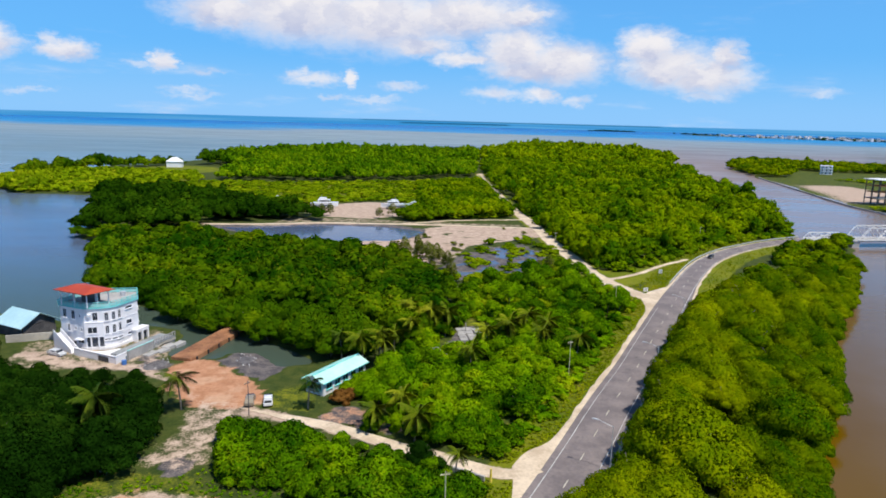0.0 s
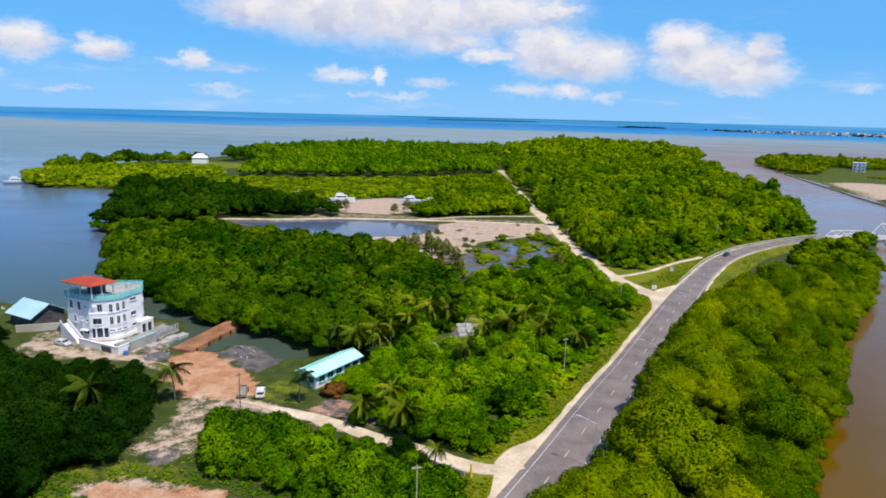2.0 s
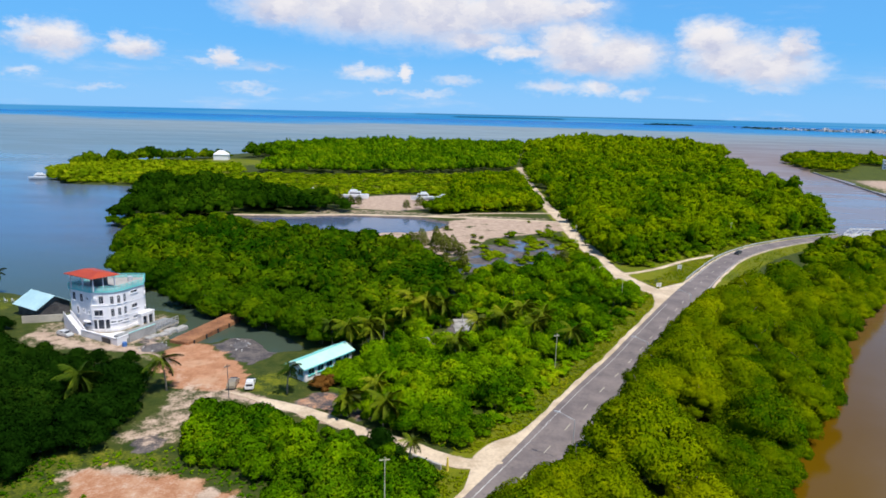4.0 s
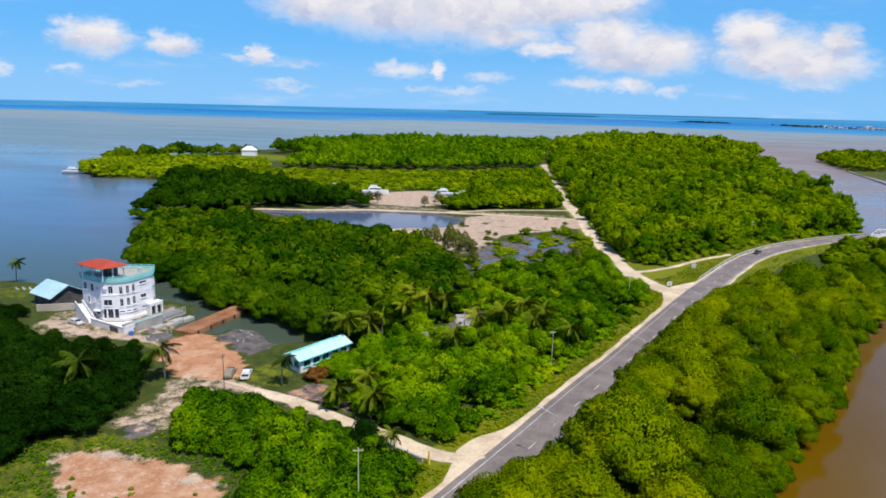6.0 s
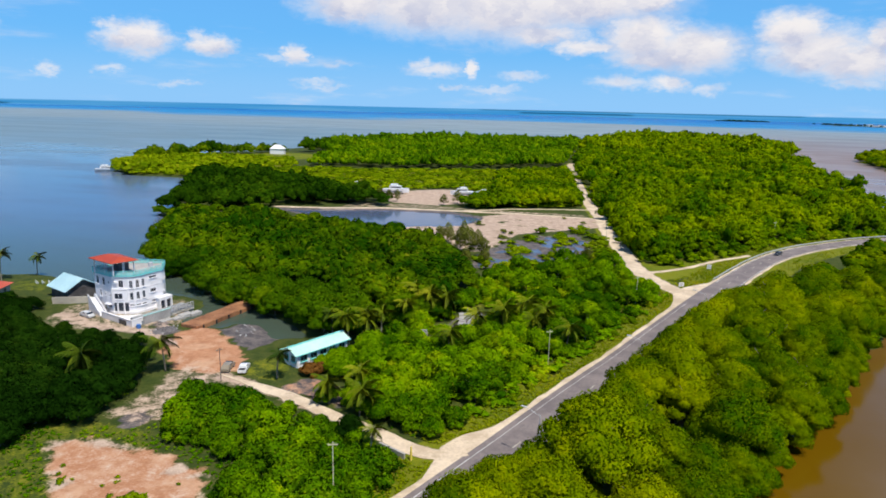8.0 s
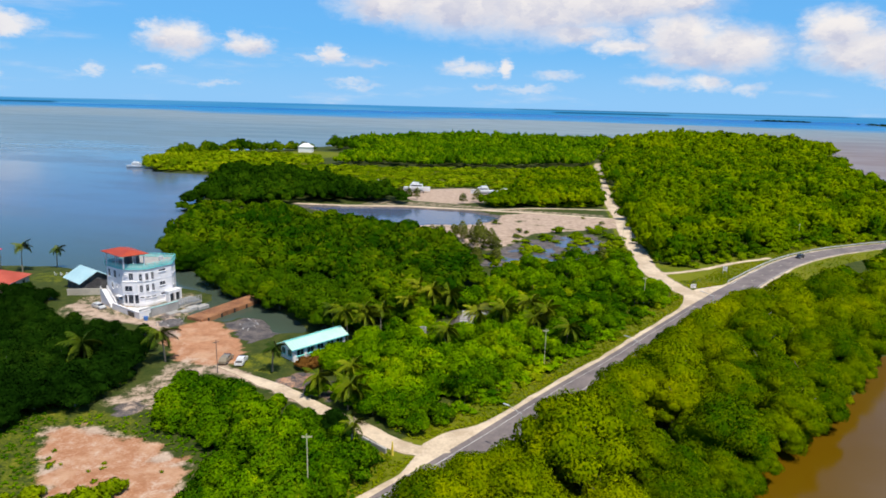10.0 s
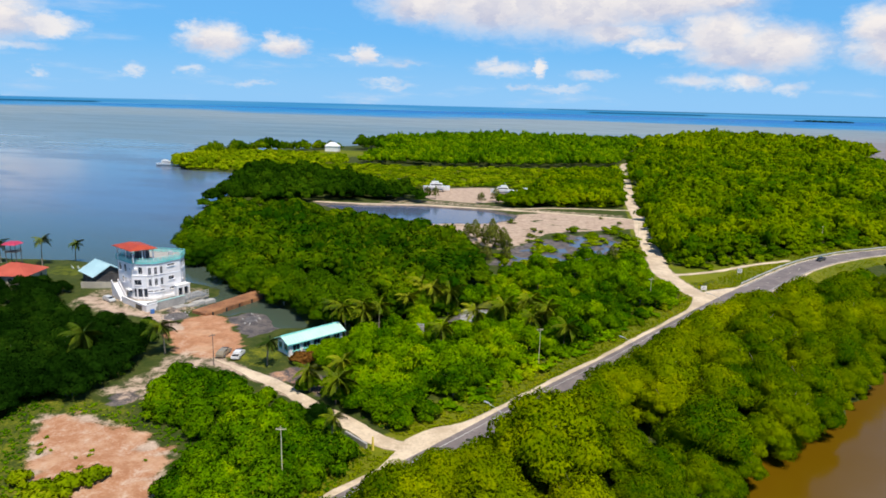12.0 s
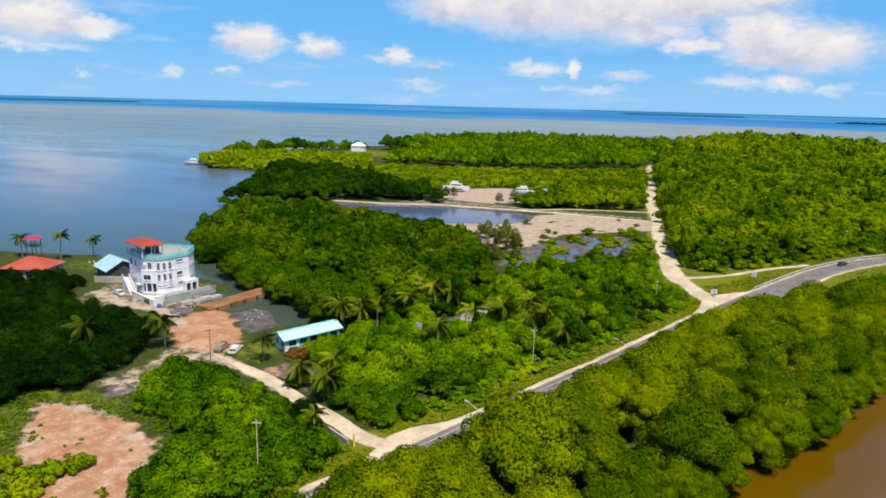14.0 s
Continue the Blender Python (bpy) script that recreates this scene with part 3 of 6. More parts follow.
def bar(bm, a, b, r, r2=None, sides=6):
    """A round bar from a to b."""
    a, b = Vector(a), Vector(b)
    d = b - a
    m = Matrix.Translation((a + b) / 2) @ d.to_track_quat("Z", "Y").to_matrix().to_4x4()
    bmesh.ops.create_cone(bm, cap_ends=True, segments=sides, radius1=r, radius2=r if r2 is None else r2, depth=d.length, matrix=m)
    return bm


def prism(bm, poly, z0, z1):
    """An upright prism over a plan outline (counter-clockwise)."""
    low = [bm.verts.new((x, y, z0)) for x, y in poly]
    top = [bm.verts.new((x, y, z1)) for x, y in poly]
    n = len(poly)
    bm.faces.new(low[::-1]), bm.faces.new(top)
    for i in range(n):
        bm.faces.new((low[i], low[(i + 1) % n], top[(i + 1) % n], top[i]))
    return bm


def B():
    return bmesh.new()


def _moved(bm, m):
    bm.transform(m)
    return bm


# ---- roads ----


def sides_of(line):
    d = np.gradient(line, axis=0)
    d /= np.linalg.norm(d, axis=1)[:, None]
    return np.stack([-d[:, 1], d[:, 0]], 1)   # to the left


def road_z(x):
    return 0.12 + 2.6 * np.clip((np.asarray(x) - 122) / 32, 0, 1) ** 1.3


def ribbon(name, line, left, right, z, mat, thick=0.25, parent=None, cuts=4):
    """A road body along a line: left and right are distances, z the surface height."""
    n = sides_of(line)
    left, right = np.broadcast_to(left, len(line)), np.broadcast_to(right, len(line))
    z = np.broadcast_to(z, len(line))
    cols = []
    for k in range(cuts + 1):
        f = k / cuts
        o = left * (1 - f) - right * f
        cols.append(np.column_stack([line + n * o[:, None], z + 0.05 * (1 - (2 * f - 1) ** 2)]))
    lo = [np.column_stack([c[:, :2], z - thick]) for c in (cols[0], cols[-1])]
    cols = [lo[0]] + cols + [lo[1]]
    v = np.stack(cols, 1).reshape(-1, 3)
    return sheet(name, v, grid_faces(len(cols), len(line))[:, ::-1], mat, False, parent)


HALF = np.interp(ROAD_LINE[:, 1], [0, 80, 110, 180, 200, 215, 300], [4.5, 4.5, 4.6, 4.6, 4.3, 3.75, 3.6])
road = ribbon("road", ROAD_LINE, HALF, HALF, road_z(ROAD_LINE[:, 0]), M_ASPHALT)
tagged(road, "grey two-lane asphalt road with white edge lines", "road", kind="structure")


def offset_line(k0, k1, off):
    n = sides_of(ROAD_LINE)
    return (ROAD_LINE + n * np.broadcast_to(off, len(ROAD_LINE))[:, None])[k0:k1]


def crown_z(off, half):
    return 0.05 * (1 - np.clip(np.abs(off) / half, 0, 1) ** 2)


for side in (1, -1):
    e = offset_line(0, len(ROAD_LINE), side * np.minimum(3.38, HALF - 0.4))
    keep = np.ones(len(e), bool)
    if side > 0:
        keep = ~((e[:, 1] > 184) & (e[:, 1] < 210))
    runs = np.split(np.arange(len(e)), np.where(np.diff(keep.astype(int)))[0] + 1)
    for r in runs:
        if keep[r[0]] and len(r) > 3:
            ribbon("edge_line", e[r], 0.08, 0.08, road_z(e[r][:, 0]) + 0.02, M_LINE, 0.03, road, 1)
# broken centre line
step = np.cumsum(np.r_[0, np.linalg.norm(np.diff(ROAD_LINE, axis=0), axis=1)])
for s in np.arange(58.9, step[-1] - 4, 9.075):
    t = np.linspace(s, s + 2.6, 3)
    seg = np.column_stack([np.interp(t, step, ROAD_LINE[:, 0]), np.interp(t, step, ROAD_LINE[:, 1])])
    ribbon("centre_dash", seg, 0.07, 0.07, road_z(seg[:, 0]) + 0.056, M_YELLOW, 0.03, road, 1)

# pale shoulder of crushed coral along the left side of the road, spreading into the two junctions
k = (ROAD_LINE[:, 1] > 40) & (ROAD_LINE[:, 1] < 300)
SHOULDER_Y = [40, 78, 82, 87, 91, 95, 99, 130, 176, 182, 189, 197, 202, 207, 220, 300]
SHOULDER_W = [0.9, 1.0, 2.0, 4.4, 4.2, 2.2, 1.15, 1.1, 1.2, 2.2, 5.0, 5.2, 3.2, 1.0, 0.7, 0.6]
edge_w = np.interp(ROAD_LINE[k][:, 1], SHOULDER_Y, SHOULDER_W)
L = ROAD_LINE[k]
shoulder = ribbon("road_shoulder", L + sides_of(L) * HALF[k][:, None], edge_w + wobble(L[:, 0], L[:, 1], 7.0, 12) * 0.25, 0.05, road_z(L[:, 0]) - 0.02, M_CORAL)
tagged(shoulder, "pale crushed coral shoulder beside the asphalt", "road shoulder", kind="structure")
k2 = (ROAD_LINE[:, 1] > 40) & (ROAD_LINE[:, 1] < 300)
L = ROAD_LINE[k2]
shoulder_2 = ribbon("road_shoulder", L - sides_of(L) * HALF[k2][:, None], 0.05, 0.7 + wobble(L[:, 0], L[:, 1], 6.0, 13) * 0.3, road_z(L[:, 0]) - 0.02, M_CORAL)
tagged(shoulder_2, "narrow pale gravel edge of the asphalt", "road shoulder", kind="structure")


def dirt_track(line, half, z, label, seed, taper=0.0):
    L = smooth_line(line, 1.5)
    a = half + wobble(L[:, 0], L[:, 1], 7.0, seed) * 0.4
    b = half + wobble(L[:, 0], L[:, 1], 7.0, seed + 1) * 0.4
    if taper:
        left = np.clip(np.linalg.norm(L - L[-1], axis=1) / taper, 0.04, 1)
        a, b = a * left, b * left
    tagged(ribbon("dirt_road", L, a, b, z, M_CORAL, 0.3), label, "dirt road", kind="structure")


dirt_track(TRACK_NORTH, 3.0, 0.07, "pale coral dirt road through the mangrove", 21)
dirt_track(TRACK_WEST[:8], 1.5, 0.08, "pale sandy dirt road leading to the waterfront", 23, 16.0)
dirt_track(PATH_EAST, 0.8, 0.06, "narrow pale footpath in grass", 25)
dirt_track(DYKE, 1.6, 0.1, "low sandy dyke beside the pond", 27)
dirt_track(TRACK_SIDE, 0.9, 0.1, "faint sandy side track", 29)

# ---- plants ----


def ball(sub):
    bm = B()
    bmesh.ops.create_icosphere(bm, subdivisions=sub, radius=1.0)
    v = np.array([q.co[:] for q in bm.verts])
    f = np.array([[q.index for q in t.verts] for t in bm.faces])
    bm.free()
    return v, f


BALLS = {1: ball(1), 2: ball(2)}


def unit(v):
    return v / np.maximum(np.linalg.norm(v, axis=-1, keepdims=True), 1e-9)


def leaves_on(lobes, n, size, r, under=-0.35, spread_n=0.55, slim=0.8, ragged=1.12, tilt=0.35):
    """Leaf sprays: pointed three-cornered blades strewn over the outer side of the lobes (centre and radii each)."""
    lobes = np.asarray(lobes, float)
    area = (lobes[:, 3] * lobes[:, 4]) + lobes[:, 3] * lobes[:, 5]
    pick = r.choice(len(lobes), n * 3, p=area / area.sum())
    d = unit(r.normal(size=(n * 3, 3)))
    d = d[d[:, 2] > under] if under > -1 else d
    pick = pick[:len(d)]
    c, s = lobes[pick, :3], lobes[pick, 3:]
    p = c + d * s * r.uniform(0.86, ragged, (len(d), 1))
    ok = np.ones(len(p), bool)
    for q in lobes:
        ok &= (((p - q[:3]) / q[3:]) ** 2).sum(1) > 0.72
    p, d = p[ok][:n], unit((d / s * s.mean(1, keepdims=True))[ok][:n])
    m = len(p)
    nrm = unit(d + r.normal(size=(m, 3)) * spread_n)
    u = unit(np.cross(nrm, r.normal(size=(m, 3))))
    w = np.cross(nrm, u)
    L = size * r.uniform(0.6, 1.35, (m, 1))
    W = L * slim
    v = np.stack([p - u * L * 0.45 + w * W * 0.5, p - u * L * 0.45 - w * W * 0.5, p + u * L * 0.6], 1).reshape(-1, 3)
    # leaves of a crown turn to the light together, so they are lit by the form of the crown and little by their own tilt
    mid = lobes[:, :3].mean(0) * (1, 1, 0.7)
    lit = unit(0.8 * d + 0.4 * unit(p - mid) + nrm * tilt + (0, 0, 0.2))
    return v, np.arange(3 * m).reshape(-1, 3), np.repeat(lit, 3, 0)


def cores(lobes, r, sub, k=0.84):
    v0, f0 = BALLS[sub]
    V, Fs, Ns, n = [], [], [], 0
    mid = np.asarray(lobes)[:, :3].mean(0) * (1, 1, 0.7)
    for q in lobes:
        b = v0 * (1 + r.normal(size=(len(v0), 1)) * 0.07)
        V.append(np.asarray(q[:3]) + b * np.asarray(q[3:]) * k)
        Ns.append(unit(0.9 * unit(v0 / np.asarray(q[3:])) + 0.4 * unit(V[-1] - mid)))
        Fs.append(f0 + n)
        n += len(v0)
    return np.concatenate(V), np.concatenate(Fs), np.concatenate(Ns)


def crown_arrays(lobes, n, size, r, sub=1, core=0.84, **more):
    a, fa, na = cores(lobes, r, sub, core)
    b, fb, nb = leaves_on(lobes, n, size, r, **more)
    return np.concatenate([a, b]), np.concatenate([fa, fb + len(a)]), np.concatenate([na, nb])


def lobes_round(r, height, radius, base, count):
    """An uneven domed crown of several lobes."""
    out = [(0, 0, (height + base) / 2, radius * 0.6, radius * 0.6, (height - base) * 0.44)]
    small = min(1.0, (14.0 / max(count, 1)) ** 0.38)
    for k in range(count):
        a = k * 2.4 + r.rand() * 0.9
        f = math.sqrt((k + 0.5) / count)
        rr = radius * r.uniform(0.26, 0.5) * small
        h = height - (height - base) * (0.1 + 0.5 * f ** 2.6 + 0.1 * abs(r.normal()))
        out.append((math.cos(a) * radius * f * 0.86, math.sin(a) * radius * f * 0.86, h - rr * 0.5, rr, rr, rr * r.uniform(0.62, 0.9)))
    return out


def raw_mesh(name, v, f, mat, normals=None):
    ob = sheet(name, v, f, mat, True, None, normals)
    me = ob.data
    bpy.data.objects.remove(ob)
    return me


def trunk_mesh(name, r, height, radius, limbs, lean=0.5, mat=None, roots=0):
    bm = B()
    top = Vector((r.normal() * lean, r.normal() * lean, height * 0.62))
    bar(bm, (0, 0, -0.3), top, radius, radius * 0.55, 7)
    for k in range(limbs):
        a = k * 6.283 / limbs + r.rand()
        s = Vector((0, 0, 0)).lerp(top, r.uniform(0.45, 0.95))
        bar(bm, s, s + Vector((math.cos(a) * height * 0.26, math.sin(a) * height * 0.26, height * r.uniform(0.16, 0.3))), radius * 0.42, radius * 0.14, 5)
    for k in range(roots):
        a = k * 6.283 / roots + r.rand()
        bar(bm, (0, 0, height * 0.22), (math.cos(a) * 1.3, math.sin(a) * 1.3, -0.5), radius * 0.2, radius * 0.15, 4)
    me = bpy.data.meshes.new(name)
    bm.to_mesh(me)
    bm.free()
    me.materials.append(mat or M_BARK)
    return me


def kind(seed, height, radius, base, lobes, n, size, mat, limbs=5, roots=0, count=4, sub=1, **more):
    """Some variants of one sort of tree: a trunk and a crown mesh each."""
    out = []
    for k in range(count):
        r = np.random.RandomState(seed + k)
        h = height * r.uniform(0.9, 1.1)
        L = lobes_round(r, h, radius * r.uniform(0.9, 1.12), base, lobes)
        trunk = trunk_mesh("trunk", r, h, max(0.06, radius * 0.045), limbs, roots=roots)
        v, f, normals = crown_arrays(L, n, size, r, sub, **more)
        out.append((trunk, raw_mesh("crown", v, f, mat, normals)))
    return out


KINDS = {
    "mangrove": kind(100, 11.2, 5.7, 1.4, 28, 9500, 0.28, M_MANGROVE, 7, 6, 7),
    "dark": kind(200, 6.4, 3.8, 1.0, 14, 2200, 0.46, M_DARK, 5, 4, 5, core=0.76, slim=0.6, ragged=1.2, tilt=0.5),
    "woodtree": kind(250, 6.6, 4.0, 0.2, 14, 2400, 0.42, M_INLET, 5, 4, 5, ragged=1.16),
    "bush": kind(300, 3.4, 2.5, 0.2, 11, 2100, 0.44, M_BUSH, 4, 0, 5, core=0.72, slim=0.5, spread_n=0.8, ragged=1.22, tilt=0.7),
    "thicket": kind(330, 3.5, 2.4, 0.2, 11, 2100, 0.44, M_LIME, 4, 0, 6, core=0.72, slim=0.5, spread_n=0.8, ragged=1.24, tilt=0.7),
    "smalltree": kind(370, 5.6, 2.7, 1.4, 16, 1500, 0.36, M_LIME, 6, 0, 4, core=0.6, spread_n=0.8, ragged=1.25, tilt=0.6),
    "lowbush": kind(400, 1.9, 1.8, 0.0, 7, 480, 0.4, M_SCRUB, 3, 0, 4),
    "russet": kind(350, 3.0, 2.2, 0.1, 12, 900, 0.34, M_RUSSET, 4, 0, 2),
    "casuarina": kind(500, 7.6, 2.3, 0.8, 16, 1100, 0.6, M_GREY, 8, 0, 5, core=0.3, under=-0.9, spread_n=0.9, slim=0.3),
}
PLANT_WORDS = {
    "mangrove": ("mangrove_tree", "olive green mangrove tree with a dense domed crown", "tree", "mangroves beside the river"),
    "dark": ("broadleaf_tree", "dark green broadleaf tree with a dense crown, darkened for cloud shade", "tree", "dark trees of the waterfront"),
    "woodtree": ("shore_tree", "green broadleaf tree at the edge of the inlet", "tree", "trees of the inlet"),
    "bush": ("bush", "bright green leafy bush growing in the thicket", "bush", "bushes beside the road"),
    "thicket": ("bush", "lime green leafy bush growing in the thicket", "bush", "bushes beside the road"),
    "smalltree": ("small_tree", "slender light green tree rising over the thicket", "tree", "small trees of the thicket"),
    "lowbush": ("shrub", "low yellow green shrub in rough grass", "shrub", "shrubs on the verge"),
    "russet": ("bush", "reddish brown bush at the corner of the hall", "bush", "bushes beside the road"),
    "casuarina": ("casuarina_tree", "thin feathery grey green casuarina tree", "tree", "casuarinas at the marsh"),
}


def plant(sort, x, y, size, r):
    name, label, cat, group = PLANT_WORDS[sort]
    me = KINDS[sort][r.randint(len(KINDS[sort]))]
    z = float(ground_height(np.array([x]), np.array([y]))[0])
    root = thing(name, label, cat, (x, y, max(z, WATER_Z - 0.2)), r.uniform(0, 360), group, size)
    for n, data in (("trunk", me[0]), ("crown", me[1])):
        new(n, data).parent = root


CLEAR = [(SAND_PATCH, 0.5), (RED_YARD, 1.0), (LEFT_PATH, 0.5), (HOUSE_YARD, 1.0), (MUD_FLAT, 1.0), (GARDEN, 1.0), (CAR_GREEN, 0.5),
         (SAND_FLAT, 1.0), (POND, 2.0), (MARSH, 0.5), (BOAT_YARD, 2.0), (RUIN, 1.2), (FAR_LOT, 4.0), (LAWN, 2.0)]
GREEN_HALL = [(-30.5, 113.3), (-23.5, 109.8), (-15, 124), (-22.5, 127.5)]
LINES = [(ROAD, 5.6), (TRACK_NORTH, 3.4), (TRACK_WEST, 2.6), (PATH_EAST, 1.6), (DYKE, 2.6), (TRACK_SIDE, 1.8)]


def open_ground(x, y, reach, tight=0.0):
    """Where a plant of that reach would stand clear of roads, clearings, water and houses."""
    ok = np.maximum(signed(LAND, x, y), signed(FAR_BANK, x, y)) > -1.2
    for poly, gap in CLEAR + [(GREEN_HALL, 1.5)]:
        ok &= signed(poly, x, y) < -gap - reach * 0.3
    for line, gap in LINES:
        ok &= away(line, x, y) > gap + reach * 0.55 - tight
    return ok


def strew(poly, step, reach, seed, jitter=0.5):
    r = np.random.RandomState(seed)
    p = np.asarray(poly, float)
    X, Y = np.meshgrid(np.arange(p[:, 0].min(), p[:, 0].max(), step), np.arange(p[:, 1].min(), p[:, 1].max(), step))
    X = X + (np.arange(X.shape[0]) % 2)[:, None] * step / 2
    x = X.ravel() + r.uniform(-jitter, jitter, X.size) * step
    y = Y.ravel() + r.uniform(-jitter, jitter, X.size) * step
    ok = (signed(poly, x, y) > 0)
    x, y = x[ok], y[ok]
    ok = open_ground(x, y, reach)
    return x[ok], y[ok], r


def wood(name, label, x, y, r, mat, height, radius, leaves, size, sub=1, lobes=4, base=0.25, slim=0.8):
    """A far or dense wood as one mesh: a small crown of lobes for each tree, with sprays of leaves on it."""
    protos = []
    for k in range(7):
        q = np.random.RandomState(900 + k)
        L = lobes_round(q, 1.0, 0.55, base, lobes)
        protos.append(crown_arrays(L, leaves, size, q, sub, slim=slim, spread_n=0.36))
    V, Fs, Ns, n = [], [], [], 0
    zs = ground_height(x, y)
    lift = wobble(x, y, height * 3.2, 6)
    for i in range(len(x)):
        v, f, nv = protos[r.randint(7)]
        a, h, w = r.uniform(0, 6.283), height * r.uniform(0.74, 1.14) * (1 + 0.3 * lift[i]), radius * r.uniform(0.62, 1.3) * (1.25 if r.rand() < 0.15 else 1.0) / 0.55
        c, s = math.cos(a), math.sin(a)
        V.append(np.column_stack([(v[:, 0] * c - v[:, 1] * s) * w + x[i], (v[:, 0] * s + v[:, 1] * c) * w + y[i], v[:, 2] * h + zs[i]]))
        Ns.append(unit(np.column_stack([nv[:, 0] * c - nv[:, 1] * s, nv[:, 0] * s + nv[:, 1] * c, nv[:, 2] * w / h])))
        Fs.append(f + n)
        n += len(v)
    if not V:
        return
    tagged(sheet(name, np.concatenate(V), np.concatenate(Fs), mat, True, None, np.concatenate(Ns)), label, "woodland", kind="stuff")


# the strip of mangroves between road and river
k = (ROAD_LINE[:, 1] > 45)
edge = offset_line(0, len(ROAD_LINE), -np.interp(ROAD_LINE[:, 1], [40, 165, 182, 200, 235, 262, 285, 300], [14.5, 14.5, 14.5, 18, 23, 23, 20, 16]))[k]
STRIP = [tuple(p) for p in edge[::4]] + [(170, 300), (172, 296)] + [p for p in COAST[12:1:-1]]
x, y, r = strew(STRIP, 7.2, 0.9, 11, 0.6)
row = offset_line(0, len(ROAD_LINE), -np.interp(ROAD_LINE[:, 1], [95, 115, 132, 146], [12.2, 11.2, 10.4, 11.4]))[(ROAD_LINE[:, 1] > 95) & (ROAD_LINE[:, 1] < 176)][::2]
for a, b in row + r.normal(size=row.shape) * 0.45:
    plant("mangrove", a, b, r.uniform(0.9, 1.02) * float(np.interp(b, [122, 145, 165, 178], [1.0, 1.12, 1.0, 0.66])), r)
# a clump of its own beside the junction, with a cleft behind it
for a, b, q in ((20.4, 67.6, 1.02), (16.5, 59.0, 1.0), (23.6, 72.6, 0.92), (27.0, 77.0, 0.9), (31.0, 81.0, 0.8), (22.5, 60.0, 1.05), (14.0, 51.0, 1.0)):
    plant("mangrove", a, b, q, r)
for a, b, q in ((17.6, 67.4, 1.0), (19.8, 72.0, 0.9), (14.6, 61.5, 1.1), (22.0, 76.5, 0.8)):
    plant("lowbush", a, b, q, r)
row = offset_line(0, len(ROAD_LINE), -9.0)[(ROAD_LINE[:, 1] > 176) & (ROAD_LINE[:, 1] < 206)][::2]
for a, b in np.concatenate([row, row + (3.0, -1.0), row + (6.5, -2.0)]) + r.normal(size=(3 * len(row), 2)) * 0.8:
    plant("lowbush", a, b, r.uniform(1.0, 1.7), r)
ok = (y < 190) | (signed(LAND, x, y) > 3.2)
x, y = x[ok], y[ok]
near = y < 205
for a, b in zip(x[near], y[near]):
    plant("mangrove", a, b, float(np.interp(away(ROAD, a, b), [8.5, 11, 15, 26], [0.76, 0.9, 1.1, 0.98])) * (0.98 + 0.16 * float(wobble(a, b, 26.0, 6))) * r.uniform(0.78, 1.16), r)
wood("mangrove_wood", "olive green mangrove belt along the river", x[~near], y[~near], r, M_MANGROVE, 7.2, 4.8, 620, 0.13, lobes=9)

# mangroves that lean out over the river
shore = smooth_line(COAST[2:12], 4.6)
shore = shore[(shore[:, 1] > 62) & (shore[:, 1] < 250)]
for a, b in shore + r.normal(size=shore.shape) * 0.8 + (-0.9, 0.3):
    plant("mangrove", a, b, r.uniform(0.5, 0.72), r)

# thicket and trees of the waterfront
x, y, r = strew([(-32, 99), (-8, 92), (3, 88), (9, 84), (5, 74), (-2, 62), (-9, 62), (-13, 70), (-17, 76), (-26, 79), (-33, 87), (-35, 95)], 3.7, 1.2, 12)
for a, b in zip(x, y):
    plant("thicket" if r.rand() < 0.42 else "bush", a, b, r.uniform(0.8, 1.45) * float(np.interp(away(TRACK_WEST, a, b), [2.6, 4.5, 9.0], [0.3, 0.55, 1.0])), r)
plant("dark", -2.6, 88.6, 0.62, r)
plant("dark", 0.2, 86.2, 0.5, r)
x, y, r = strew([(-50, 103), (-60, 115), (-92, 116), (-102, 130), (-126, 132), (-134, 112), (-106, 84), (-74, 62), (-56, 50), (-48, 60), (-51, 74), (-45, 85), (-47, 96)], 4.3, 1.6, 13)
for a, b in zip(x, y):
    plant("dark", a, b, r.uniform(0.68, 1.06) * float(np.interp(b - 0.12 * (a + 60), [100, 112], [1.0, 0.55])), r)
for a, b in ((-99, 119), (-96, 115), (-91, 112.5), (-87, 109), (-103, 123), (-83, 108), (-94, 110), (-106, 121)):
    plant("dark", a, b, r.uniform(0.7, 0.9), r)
x, y, r = strew([(-60, 44), (-34, 60), (-26, 54), (-14, 48), (2, 60), (8, 70), (12, 66), (4, 40), (-10, 30)], 3.6, 1.0, 14)
for a, b in zip(x, y):
    plant("lowbush", a, b, r.uniform(0.9, 1.9), r)
for a, b, s in ((-11.5, 100.0, 0.8), (-4, 98.5, 0.9), (0.5, 96.5, 1.0), (5, 95, 1.0), (9.5, 93.5, 0.8), (3.5, 98.5, 1.1), (8, 98, 1.1), (12, 98, 0.9), (-1, 100.5, 1.1), (-8, 101, 0.7), (-3, 104, 1.1)):
    plant("thicket", a, b, s, r)
plant("russet", -19.6, 110.0, 0.95, r)
plant("russet", -18.2, 111.6, 0.8, r)
for t in (0.3, 0.42, 0.54, 0.66, 0.78, 0.9, 1.02):
    plant("thicket", -25.3 + 5.9 * t + 4.5, 112.9 + 11.6 * t - 2.2, r.uniform(0.62, 0.85), r)

# scrub between the green hall and the road
x, y, r = strew(SCRUB, 3.9, 1.2, 15)
